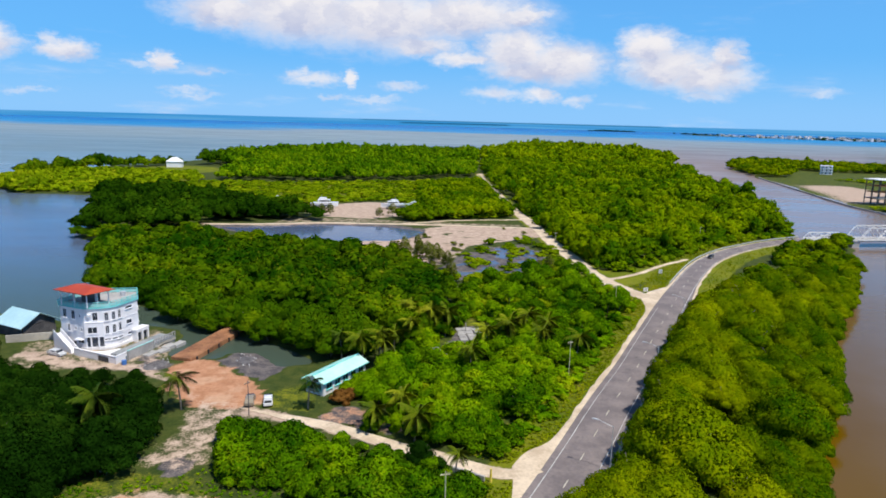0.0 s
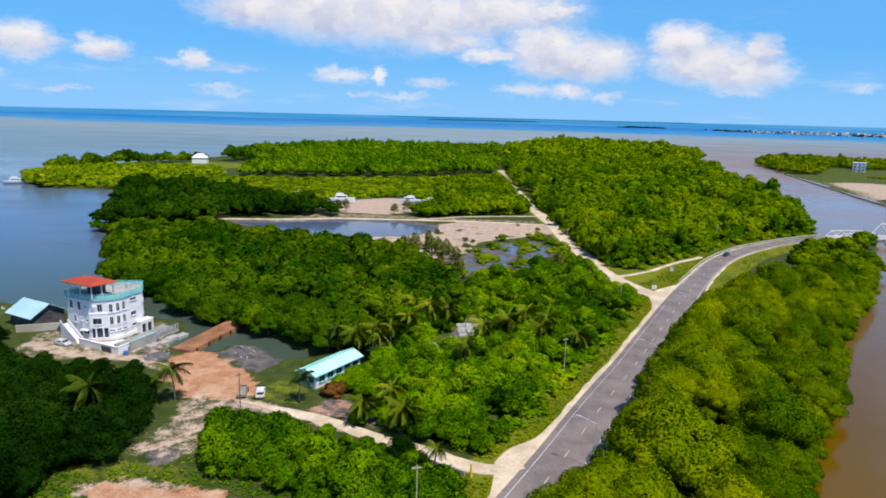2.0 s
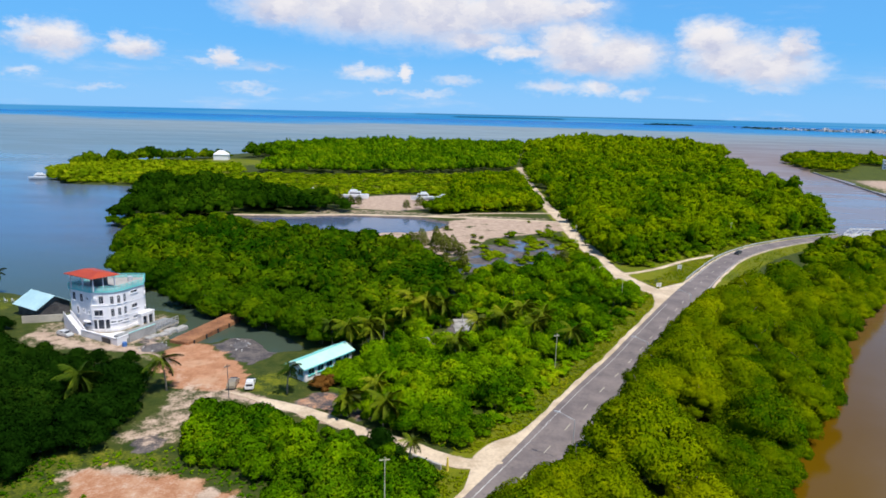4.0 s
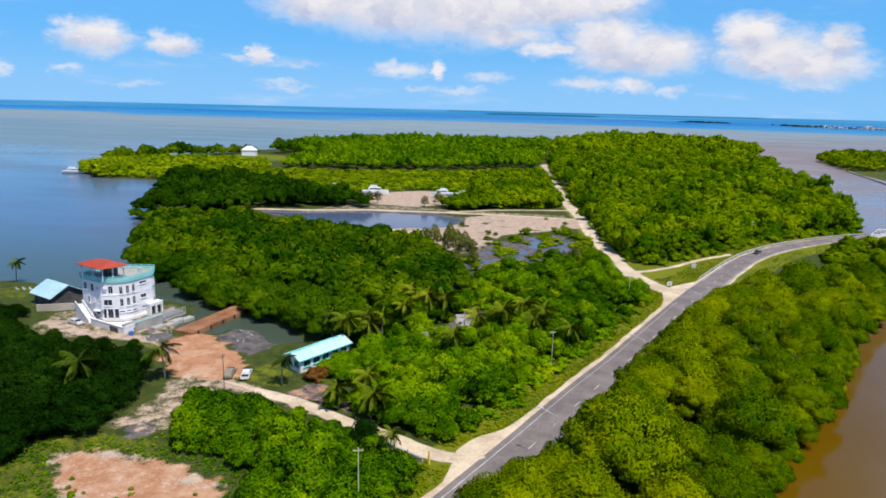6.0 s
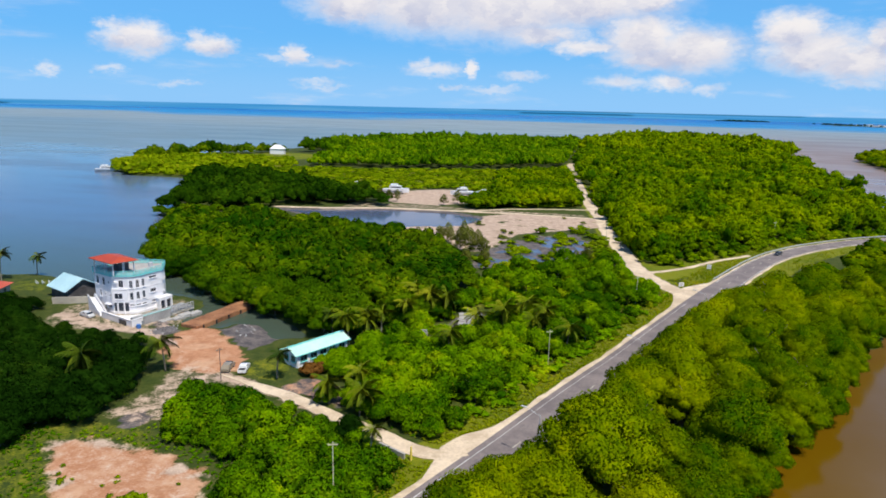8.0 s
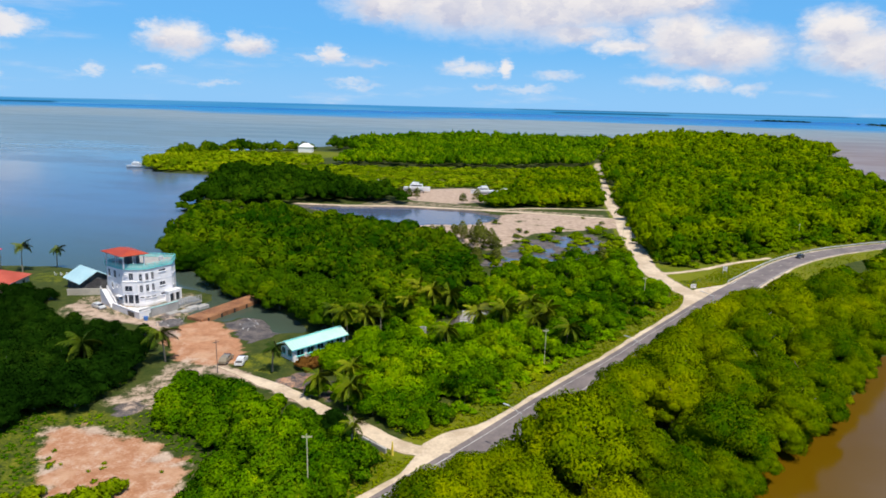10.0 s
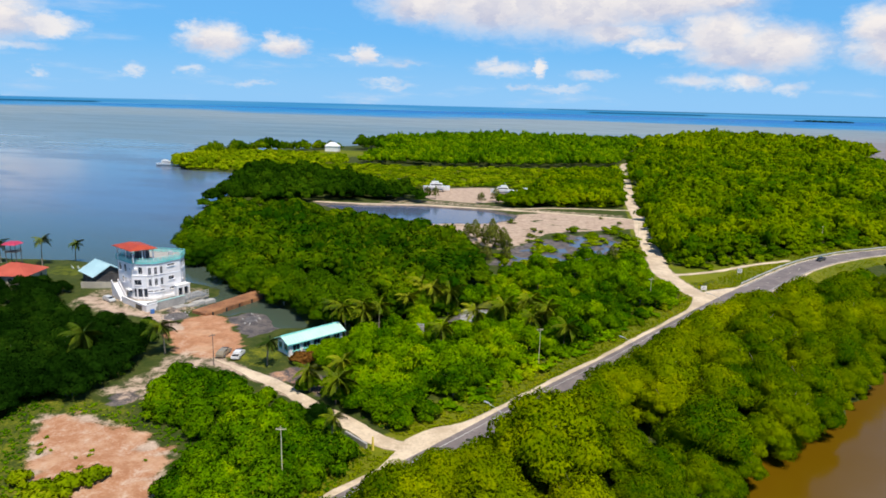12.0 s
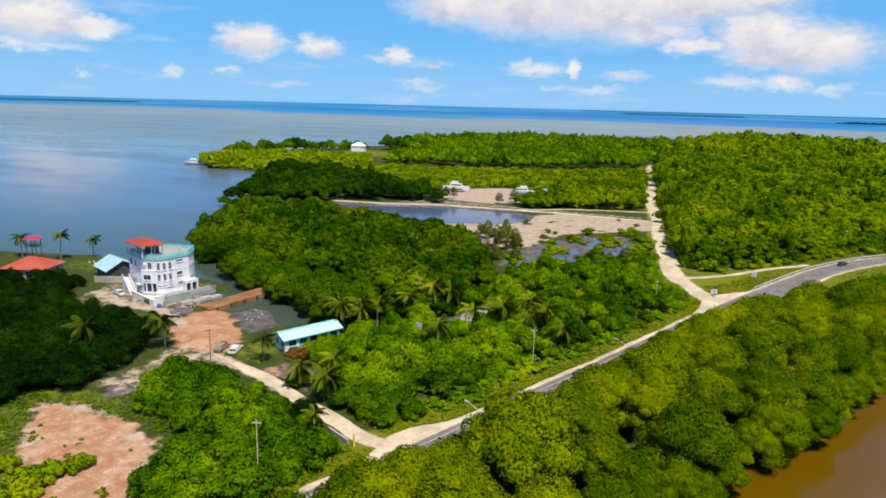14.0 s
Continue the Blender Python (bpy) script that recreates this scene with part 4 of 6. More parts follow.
for a, b in zip(x, y):
    far = away(ROAD, np.array([a]), np.array([b]))[0]
    sort = "lowbush" if far < 10.5 else r.choice(["thicket", "bush", "smalltree", "lowbush"], p=[0.62, 0.13, 0.13, 0.12] if b < 158 else [0.4, 0.05, 0.1, 0.45])
    plant(sort, a, b, r.uniform(0.7, 1.35) * float(np.interp(far, [8, 12, 16], [0.5, 0.75, 1.0])), r)

x, y, r = strew([(-18.5, 108.5), (-11.5, 126), (-8, 124), (-10, 106)], 3.0, 0.3, 45)
for a, b in zip(x, y):
    plant("thicket", a, b, r.uniform(0.7, 1.05), r)

# wood behind the inlet: the trees at the water's edge singly, the rest as one wood
MID = [(-31, 131), (-46, 140), (-72, 152), (-77, 162), (-99, 163.5), (-113, 178), (-127, 200), (-148, 241), (-168, 257), (-140, 270), (-126, 280), (-100, 263), (-64, 250), (-48, 241), (-33, 228), (-18, 212), (-10, 197), (-4, 184), (-1, 170), (-6, 150), (-13, 140), (-20, 132)]
x, y, r = strew(MID, 5.0, 0.8, 16, 0.8)
near = y + 0.35 * x < 144
for a, b in zip(x[near], y[near]):
    plant("woodtree", a, b, r.uniform(0.75, 1.25), r)
low = y > 238
wood("pond_wood", "lower green wood beside the pond", x[low], y[low], r, M_WOOD, 4.6, 3.4, 240, 0.17, lobes=5)
near |= low
wood("dark_wood", "dense dark green wood behind the inlet", x[~near], y[~near], r, M_WOOD, 7.8, 4.5, 380, 0.15, lobes=6)
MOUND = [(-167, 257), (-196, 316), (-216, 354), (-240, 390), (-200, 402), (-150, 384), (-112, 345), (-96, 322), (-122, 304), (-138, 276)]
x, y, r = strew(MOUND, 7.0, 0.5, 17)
wood("dark_wood", "dark mangrove wood on the bay point, cloud shade in its leaf colour", x, y, r, M_MOUND, 9.5, 5.0, 340, 0.15, lobes=6)

# the wide woods to the north
NORTH_EAST = [(38, 300), (31, 360), (27, 385), (19, 466), (12, 545), (8, 600), (6, 700), (0, 1080), (24, 1105), (54, 1255), (112, 1394), (198, 1394), (258, 1286), (286, 1150), (293, 1013), (268, 920), (241, 816), (224, 706), (208, 596), (195, 496), (182, 398), (167, 355), (158, 326), (140, 318), (118, 303), (98, 284), (84, 264), (70, 246), (58, 232), (48, 228), (46, 245)]
x, y, r = strew(NORTH_EAST, 5.8, 0.5, 18, 0.85)
near = y < 420
wood("mangrove_wood", "olive green wood east of the dirt road", x[near], y[near], r, M_NORTH, 8.6, 4.7, 190, 0.14, lobes=5, base=0.02)
x, y, r = strew(NORTH_EAST, 7.4, 0.5, 19, 0.85)
mid = (y >= 420) & (y < 800)
wood("mangrove_wood", "olive green wood reaching to the sea", x[mid], y[mid], r, M_NORTH, 10.2, 5.8, 60, 0.18, lobes=3)
x, y, r = strew(NORTH_EAST, 11.0, 0.5, 20, 0.85)
far = y >= 800
wood("mangrove_wood", "tall olive green wood at the cape", x[far], y[far], r, M_NORTH, 13.5, 6.8, 30, 0.34, lobes=3)
NORTH_WEST = [(-212, 500), (-147, 512), (-60, 554), (-2, 600), (-2, 700), (-4, 1060), (-40, 1046), (-165, 1046), (-228, 1030), (-296, 928), (-318, 806), (-320, 735), (-270, 660), (-225, 610)]
x, y, r = strew(NORTH_WEST, 5.6, 0.5, 21, 0.85)
near = y < 760
wood("mangrove_wood", "tall green wood behind the scrub", x[near], y[near], r, M_NORTHWEST, 10.0, 4.0, 60, 0.18, lobes=3)
x, y, r = strew(NORTH_WEST, 8.2, 0.5, 22, 0.85)
far = y >= 760
wood("mangrove_wood", "tall green wood along the north shore", x[far], y[far], r, M_NORTHWEST, 11.0, 5.2, 28, 0.3, lobes=3)

x, y, r = strew([(44, 232), (39, 262), (36, 300), (31, 360), (26, 400), (33, 400), (39, 330), (46, 280), (52, 246), (60, 240), (96, 284), (118, 305), (150, 324), (156, 318), (118, 298), (100, 280), (72, 246), (58, 230)], 3.6, 0.2, 54)
wood("edge_growth", "dense low growth along the edge of the wood", x, y, r, M_NORTH, 3.4, 2.4, 110, 0.2, lobes=5, base=0.0)

# low scrub fields
x, y, r = strew(FIELD, 4.8, 0.5, 23, 0.9)
wood("scrub_field", "low yellow green mangrove scrub", x, y, r, M_SCRUB, 1.8, 3.8, 22, 0.36, lobes=2, base=0.0)
x, y, r = strew([(-34, 362), (-34, 420), (-46, 470), (-40, 520), (-10, 560), (3, 560), (16, 440), (23, 362), (8, 350)], 4.6, 0.5, 55, 0.8)
wood("young_mangroves", "dense young mangrove trees behind the boat yard", x, y, r, M_NORTH, 5.2, 3.2, 70, 0.2, lobes=4, base=0.05)
x, y, r = strew([(-324, 411), (-345, 452), (-352, 480), (-322, 476), (-296, 436), (-284, 396), (-298, 393)], 5.5, 0.5, 56, 0.8)
wood("spit_trees", "olive green trees on the tip of the spit", x, y, r, M_SCRUB, 7.6, 4.4, 120, 0.2, lobes=5, base=0.05)
x, y, r = strew(SPIT, 5.6, 0.5, 24)
wood("scrub_field", "yellow green mangrove scrub on the spit", x, y, r, M_SCRUB, 4.0, 4.0, 22, 0.36, lobes=2, base=0.0)
x, y, r = strew([(-44, 334), (-38, 352), (-18, 374), (18, 392), (25, 352), (-12, 338), (-30, 326)], 5.2, 0.5, 25)
wood("yard_trees", "green trees beside the boat yard", x, y, r, M_NORTH, 7.2, 3.8, 260, 0.17, lobes=7)
x, y, r = strew([(-138, 312), (-100, 318), (-76, 320), (-78, 345), (-96, 362), (-140, 372), (-160, 330)], 6.5, 0.5, 46)
wood("dark_wood", "dark trees between the dyke and the boat yard", x, y, r, M_MOUND, 7.0, 4.0, 260, 0.17, lobes=6)
# rough growth round the marsh, along the curve and on the verges
x, y, r = strew([(-2, 198), (-10, 236), (2, 268), (14, 284), (27, 284), (37, 262), (40, 236), (24, 213), (8, 203)], 3.0, 0.2, 47, 0.8)
ok = (wobble(x, y, 12.0, 82) > -0.25) & ((y < 232) | (x > 20) | (wobble(x, y, 9.0, 83) > 0.6))
x, y = x[ok], y[ok]
wood("marsh_scrub", "rough yellow green scrub round the marsh", x, y, r, M_SCRUB, 2.3, 2.2, 60, 0.3, lobes=3, base=0.0)
r = np.random.RandomState(48)
x, y = r.uniform(-10, 34, 330), r.uniform(205, 276, 330)
ok = (signed(MARSH, x, y) > -0.5) & (wobble(x, y, 15.0, 51) > 0.12)
wood("marsh_grass", "tufts of marsh grass standing in the mud", x[ok], y[ok], r, M_SCRUB, 1.3, 1.9, 70, 0.26, lobes=5, base=0.0)
x, y = r.uniform(-44, 32, 90), r.uniform(226, 318, 90)
ok = (signed(SAND_FLAT, x, y) > 0.5) & (signed(SAND_FLAT, x, y) < 7) & (wobble(x, y, 16.0, 52) > 0.0)
wood("sand_scrub", "sparse scrub on the edge of the sand flat", x[ok], y[ok], r, M_GREY, 1.6, 1.6, 40, 0.34, lobes=3, base=0.0)
x, y, r = strew([(58, 231), (72, 246), (86, 262), (100, 282), (120, 303), (144, 317), (158, 322), (156, 312), (140, 305), (118, 294), (100, 276), (90, 262), (76, 247), (62, 230)], 3.4, 0.3, 49)
wood("curve_scrub", "low yellow scrub beside the curve", x, y, r, M_SCRUB, 2.2, 2.2, 60, 0.3, lobes=3, base=0.0)
r = np.random.RandomState(50)
n = 7000
u = r.uniform(10, len(ROAD_LINE) - 4, n)
along = np.arange(len(ROAD_LINE))
at = np.column_stack([np.interp(u, along, ROAD_LINE[:, k]) for k in (0, 1)])
out = np.column_stack([np.interp(u, along, sides_of(ROAD_LINE)[:, k]) for k in (0, 1)])
side = np.where(r.rand(n) < 0.78, 1.0, -1.0)
clear = np.where(side > 0, np.interp(at[:, 1], SHOULDER_Y, SHOULDER_W), 0.8) + np.interp(u, along, HALF) + 0.4
pts = at + out * (side * (clear + 8.0 * r.rand(n) ** 1.5))[:, None]
ok = open_ground(pts[:, 0], pts[:, 1], 0.3) & (signed(STRIP, pts[:, 0], pts[:, 1]) < 0)
wood("verge_growth", "tufts of tall grass on the road verge", pts[ok, 0], pts[ok, 1], r, M_GRASS, 0.42, 0.34, 16, 0.34, lobes=2, base=0.0, slim=0.3)
x, y, r = strew(SCRUB, 2.7, 0.4, 53)
wood("undergrowth", "leafy undergrowth of the thicket", x, y, r, M_LIME, 1.4, 1.7, 44, 0.26, lobes=4, base=0.0)
r = np.random.RandomState(61)
for a, b, s in ((-24.6, 61, 1.3), (-22.8, 64.2, 1.15), (-26.5, 58.6, 1.3), (-31.5, 60, 1.0), (-24, 56.5, 1.4), (-34, 57, 1.1), (-28, 54, 1.3)):
    plant("lowbush", a, b, s, r)
x, y = r.uniform(-62, 8, 5200), r.uniform(44, 94, 5200)
ok = open_ground(x, y, 0.4) & (wobble(x, y, 9.0, 62) > -0.5)
wood("rough_grass", "dull green rough grass and weeds", x[ok], y[ok], r, M_BUSH, 0.4, 0.36, 14, 0.34, lobes=2, base=0.0, slim=0.3)
x, y = r.uniform(-46, -12, 70), r.uniform(54, 77, 70)
ok = (signed(SAND_PATCH, x, y) > 0.6) & (wobble(x, y, 8.0, 63) > -0.1)
wood("sand_weeds", "small dark weeds on the bare sand", x[ok], y[ok], r, M_WOOD, 0.35, 0.5, 26, 0.4, lobes=3, base=0.0, slim=0.5)
r = np.random.RandomState(31)
t = np.linspace(0, 1, 78)
row = np.column_stack([np.interp(t, [0, 0.4, 1], [-366, -358, -300]), np.interp(t, [0, 0.4, 1], [500, 575, 640])]) + r.normal(size=(78, 2)) * 3.5
row = row[(np.sin(t * 31) > -0.72)]
wood("shore_trees", "row of shore trees on the spit", row[:, 0], row[:, 1], r, M_WOOD, 11.0, 5.2, 130, 0.2, lobes=6, base=0.15)
row = np.column_stack([r.uniform(-288, -232, 16), r.uniform(650, 690, 16)])
wood("shore_trees", "tall dark trees behind the cottage", row[:, 0], row[:, 1], r, M_INLET, 14.0, 6.5, 160, 0.18, lobes=7, base=0.15)

# woods on the far river bank
EAST_WOOD = [(302, 715), (318, 842), (346, 935), (382, 1004), (422, 1044), (470, 1012), (560, 935), (800, 860), (800, 800), (440, 830), (400, 850), (372, 800), (340, 730)]
x, y, r = strew(EAST_WOOD, 9.0, 0.5, 26)
wood("mangrove_wood", "olive green wood on the far river bank", x, y, r, M_MANGROVE, 8.0, 5.6, 70, 0.27)
x, y, r = strew([(268, 310), (270, 430), (270, 470), (330, 470), (420, 500), (420, 640), (370, 700), (600, 760), (800, 760), (800, 300)], 12.0, 0.5, 27)
wood("scrub_field", "patches of scrub on the far bank", x, y, r, M_SCRUB, 3.0, 4.5, 26, 0.34, lobes=3, base=0.0)

# casuarinas and dead looking trees at the marsh
r = np.random.RandomState(41)
for a, b, s in ((-17, 233, 1.1), (-13, 228, 1.25), (-9, 231, 0.9), (-22, 239, 0.85), (-6, 222, 1.0), (-27, 246, 0.8), (-11, 236, 0.9), (-4, 214, 0.8), (-20, 254, 0.9), (-24, 243, 1.0), (-19, 247, 0.8), (-30, 252, 0.7), (-15, 241, 1.0), (-43, 343, 1.1), (-49, 335, 0.9), (-80, 336, 1.0), (-86, 338, 1.1), (-76, 338, 0.9), (30, 224, 0.8), (26, 219, 0.7)):
    plant("casuarina", a, b, s, r)
for k in range(16):
    t = (k + r.rand()) / 16
    plant("casuarina", -40 + 33 * t + r.normal() * 2.2, 244 - 38 * t + r.normal() * 2.2, r.uniform(0.5, 0.85), r)


# ---- palms ----


def frond_mesh(seed, length, mat):
    """A feathered frond along +x that arches over and droops."""
    r = np.random.RandomState(seed)
    n = 15
    t = np.linspace(0, 1, n)
    sag = r.uniform(0.55, 1.0)
    mid = np.column_stack([length * (t - 0.16 * sag * t ** 3), np.zeros(n), length * (0.5 * t - sag * 0.85 * t * t)])
    V, Fs = [], []

    def quad(a, b, c, d):
        k = len(V)
        V.extend([a, b, c, d])
        Fs.extend([[k, k + 1, k + 2], [k, k + 2, k + 3]])

    for i in range(n - 1):
        w = 0.05 * (1 - t[i]) + 0.012
        quad(mid[i] + (0, w, 0), mid[i] - (0, w, 0), mid[i + 1] - (0, w, 0), mid[i + 1] + (0, w, 0))
    for i in range(1, n - 1):
        for sub in (0.0, 0.5):
            base = mid[i] * (1 - sub) + mid[i + 1] * sub
            L = length * 0.27 * math.sin(math.pi * min(1, 0.16 + 0.84 * t[i]) ** 0.8) + 0.15
            for s in (-1, 1):
                tip = base + np.array((L * 0.42, s * L * 0.72, -L * r.uniform(0.3, 0.62)))
                half = np.array((0.042 + 0.02 * r.rand(), 0, 0))
                quad(base - half, base + half, tip + half * 0.3, tip - half * 0.3)
    up = np.column_stack([np.full(len(V), 0.15), np.sign(np.array(V)[:, 1]) * 0.45, np.ones(len(V))])
    return raw_mesh("frond", np.array(V), np.array(Fs), mat, unit(up))


FRONDS = {mat: [frond_mesh(700 + k, 3.3, mat) for k in range(5)] for mat in (M_PALM, M_PALMSHADE)}


def palm(x, y, height, size, seed, mat, label="green coconut palm with a slender grey trunk", fronds=15):
    r = np.random.RandomState(seed)
    z = float(ground_height(np.array([x]), np.array([y]))[0])
    root = thing("coconut_palm", label, "palm", (x, y, z), r.uniform(0, 360), "coconut palms", 1.0)
    bm = B()
    lean = r.uniform(0.04, 0.14) * height
    pts = [Vector((lean * t * t, 0, height * t - 0.2 * (t == 0))) for t in np.linspace(0, 1, 7)]
    for i, (a, b) in enumerate(zip(pts, pts[1:])):
        bar(bm, a, b, 0.19 - 0.016 * i, 0.17 - 0.016 * i, 8)
    part("trunk", bm, M_PALMBARK, root)
    top = pts[-1]
    for k in range(fronds):
        f = new("frond", FRONDS[mat][r.randint(5)])
        f.parent = root
        a = k * 137.5 + r.uniform(-15, 15)
        up = 42 - 78 * (k / fronds) + r.uniform(-8, 8)
        f.matrix_basis = Matrix.Translation(top) @ pose(0, 0, 0, 0, 0, a) @ pose(0, 0, 0, 0, -up + 20, 0) @ Matrix.Scale(size * r.uniform(0.85, 1.12), 4)
    for k in range(5):
        bm = B()
        a = k * 1.26
        bmesh.ops.create_icosphere(bm, subdivisions=1, radius=0.16, matrix=Matrix.Translation(top + Vector((math.cos(a) * 0.25, math.sin(a) * 0.25, -0.28))))
        part("coconut", bm, mat, root)


PALMS = [(-4.2, 96.8, 4.8, 1.2), (-11.0, 99.6, 4.2, 1.1), (-18.5, 127, 5.6, 1.3), (-14.5, 126.5, 5.2, 1.2), (4.3, 126, 4.6, 1.2), (28, 138, 4.4, 1.3), (12.5, 144, 5.0, 1.4),
         (-6.3, 148.5, 6.2, 1.5), (-2.4, 149.7, 5.4, 1.45), (17, 150.5, 5.4, 1.4), (-10, 151, 5.6, 1.4),
         (-47.2, 103.5, 6.4, 1.25), (-55.3, 92.5, 7.0, 1.45), (-24.8, 106.5, 5.2, 0.85), (-7.5, 104.5, 4.6, 1.15),
         (-15.5, 129.5, 6.5, 1.1), (-12.5, 131.5, 5.4, 1.1), (-24.0, 131.0, 6.0, 0.9), (-12, 155, 5.6, 1.25),
         (22, 147, 4.8, 1.3), (20, 141, 4.4, 1.2), (8, 140, 4.6, 1.2), (-132.3, 144.9, 8.2, 1.15), (-128, 153, 6.0, 0.95), (-146, 142, 6.5, 1.1), (-10, 143, 5.0, 1.0), (3.0, 82.5, 6.0, 0.7)]
for i, p in enumerate(PALMS):
    inland = p[0] > -22
    palm(p[0], p[1], p[2] + (1.3 if inland and p[1] > 120 else 0.0), p[3], 800 + i, M_PALM if inland else M_PALMSHADE)

# ---- buildings ----


def face_frame(a, b, z=0.0):
    """A frame on a wall from a to b in plan: x along the wall, y outwards, z up."""
    a, b = Vector((*a, z)), Vector((*b, z))
    d = (b - a).normalized()
    out = Vector((d.y, -d.x, 0))
    return Matrix(((d.x, out.x, 0, a.x), (d.y, out.y, 0, a.y), (0, 0, 1, z), (0, 0, 0, 1))), (b - a).length


def window(parent, m, u, z, w, h, frame_mat, arch=False, depth=0.14):
    """A glazed window on a wall frame m: a proud frame, a recessed pane and a sill."""
    me = m @ Matrix.Translation((u, 0, z))
    bm = B()
    t = 0.09
    for c, s in (((-w / 2, 0, h / 2), (t, depth, h + t)), ((w / 2, 0, h / 2), (t, depth, h + t)), ((0, 0, 0), (w, depth, t)), ((0, 0, h), (w, depth, t)), ((0, 0, h / 2), (0.05, depth * 0.7, h))):
        box(bm, c, s)
    bm.transform(me)
    fr = part("window", bm, frame_mat, parent)
    bm = B()
    box(bm, (0, 0.01, h / 2), (w - 0.02, 0.04, h - 0.02))
    bm.transform(me)
    part("pane", bm, M_GLASS, fr, "dark glass pane")
    bm = B()
    box(bm, (0, 0.1, -0.1), (w + 0.25, 0.24, 0.08))
    bm.transform(me)
    part("sill", bm, frame_mat, fr)


def opening(parent, m, u, z, w, h):
    # Dark panel on the solid wall, its colour standing for the shade inside
    bm = B()
    box(bm, (u, -0.02, z + h / 2), (w, 0.1, h))
    bm.transform(m)
    part("opening", bm, M_GLASS, parent, "dark panel for the shade inside an open bay")


def white_villa():
    root = thing("villa", "white three-storey villa with turquoise roof deck and red roof", "house")
    Lc, Fc, Rc = (-88.2, 131.6), (-81.0, 129.3), (-73.8, 138.8)
    bow = [(-77.4, 130.5), (-76.1, 131.3), (-75.3, 132.5), (-74.9, 134.0)]
    foot = [Lc, Fc] + bow + [Rc, (-76.5, 143.5), (-86.5, 141.0)]
    mid = np.mean([Lc, Fc, Rc, (-86.5, 141.0)], 0)

    def grown(d):
        return [tuple(np.asarray(p) + unit(np.asarray(p) - mid) * d) for p in foot]

    part("wall", prism(B(), grown(-0.22), -0.8, 9.6), M_WHITE, root)
    g = grown(-0.21)
    # bay over the ground-floor opening, and ledges round the bowed corner
    m, L = face_frame(g[1], g[2])
    bm = B()
    box(bm, (L * 0.5, 0.2, 4.75), (L + 0.1, 0.5, 3.1))
    bm.transform(m)
    part("bay", bm, M_WHITE, root)
    for z in (6.42, 3.14):
        bm = B()
        box(bm, (L * 0.5, 0.24, z), (L + 0.2, 0.56, 0.14))
        bm.transform(m)
        part("ledge", bm, M_WHITE, root)
    for z in (3.1, 6.3):
        for a, b in zip(g[2:6], g[3:7]):
            mm, LL = face_frame(a, b)
            bm = B()
            box(bm, (LL / 2, 0.02, z), (LL + 0.03, 0.1, 0.1))
            bm.transform(mm)
            part("ledge", bm, M_WHITE, root)
    part("podium", prism(B(), grown(0.02), -0.8, 0.6), M_WHITE, root, "white painted plinth")
    deck = part("roof_deck", prism(B(), grown(0.08), 9.5, 9.9), M_AQUA, root, "turquoise painted deck edge")
    part("cornice", prism(B(), grown(-0.08), 9.2, 9.5), M_WHITE, root, "white stepped cornice")
    part("deck_floor", prism(B(), grown(-0.15), 9.9, 9.93), M_CONCRETE, deck, "pale grey deck floor")
    rim = grown(0.0)
    for a, b in zip(rim, rim[1:] + rim[:1]):
        m, L = face_frame(a, b, 9.9)
        n = max(1, round(L / 1.5))
        for i in range(n):
            bm = B()
            box(bm, (L * i / n, 0, 0.5), (0.16, 0.16, 1.0))
            bm.transform(m)
            part("rail_post", bm, M_AQUA, deck)
            bm = B()
            box(bm, (L * (i + 0.5) / n, 0, 0.4), (L / n - 0.16, 0.04, 0.66))
            bm.transform(m)
            part("rail_panel", bm, M_AQUAPANEL, deck)
        bm = B()
        box(bm, (L / 2, 0, 1.0), (L + 0.1, 0.16, 0.1))
        bm.transform(m)
        part("rail", bm, M_AQUA, deck)
    # red low-pitched canopy on posts over one half of the deck
    c0, c1, c2, c3 = (-88.6, 130.9), (-79.2, 127.5), (-75.8, 133.2), (-85.2, 136.9)
    lift = 13.2
    bm = B()
    corners = [bm.verts.new((x, y, lift)) for x, y in (c0, c1, c2, c3)]
    inner = [bm.verts.new((x, y, lift + 0.14)) for x, y in (c0, c1, c2, c3)]
    cen = np.mean([c0, c1, c2, c3], 0)
    axis = unit(np.asarray(c1) - np.asarray(c0))
    r1, r2 = cen - axis * 2.6, cen + axis * 2.6
    p, q = bm.verts.new((*r1, lift + 1.0)), bm.verts.new((*r2, lift + 1.0))
    bm.faces.new(corners[::-1])
    for i in range(4):
        bm.faces.new((corners[i], corners[(i + 1) % 4], inner[(i + 1) % 4], inner[i]))
    bm.faces.new((inner[0], inner[1], q, p)), bm.faces.new((inner[1], inner[2], q)), bm.faces.new((inner[2], inner[3], p, q)), bm.faces.new((inner[3], inner[0], p))
    roof = part("canopy_roof", bm, M_RED, root, "red low-pitched sheet roof")
    for a, b in ((c0, c1), (c1, c2), (c2, c3), (c3, c0)):
        for f in (0.06, 0.5):
            x, y = np.asarray(a) * (1 - f) + np.asarray(b) * f
            x, y = (x, y) + unit(cen - (x, y)) * 1.1
            part("canopy_post", bar(B(), (x, y, 9.9), (x, y, lift), 0.13, sides=8), M_WHITE, roof)
        bm = B()
        x0, y0 = np.asarray(a) + unit(cen - np.asarray(a)) * 1.1
        x1, y1 = np.asarray(b) + unit(cen - np.asarray(b)) * 1.1
        bar(bm, (x0, y0, lift - 0.15), (x1, y1, lift - 0.15), 0.14, sides=4)
        part("canopy_beam", bm, M_WHITE, roof)
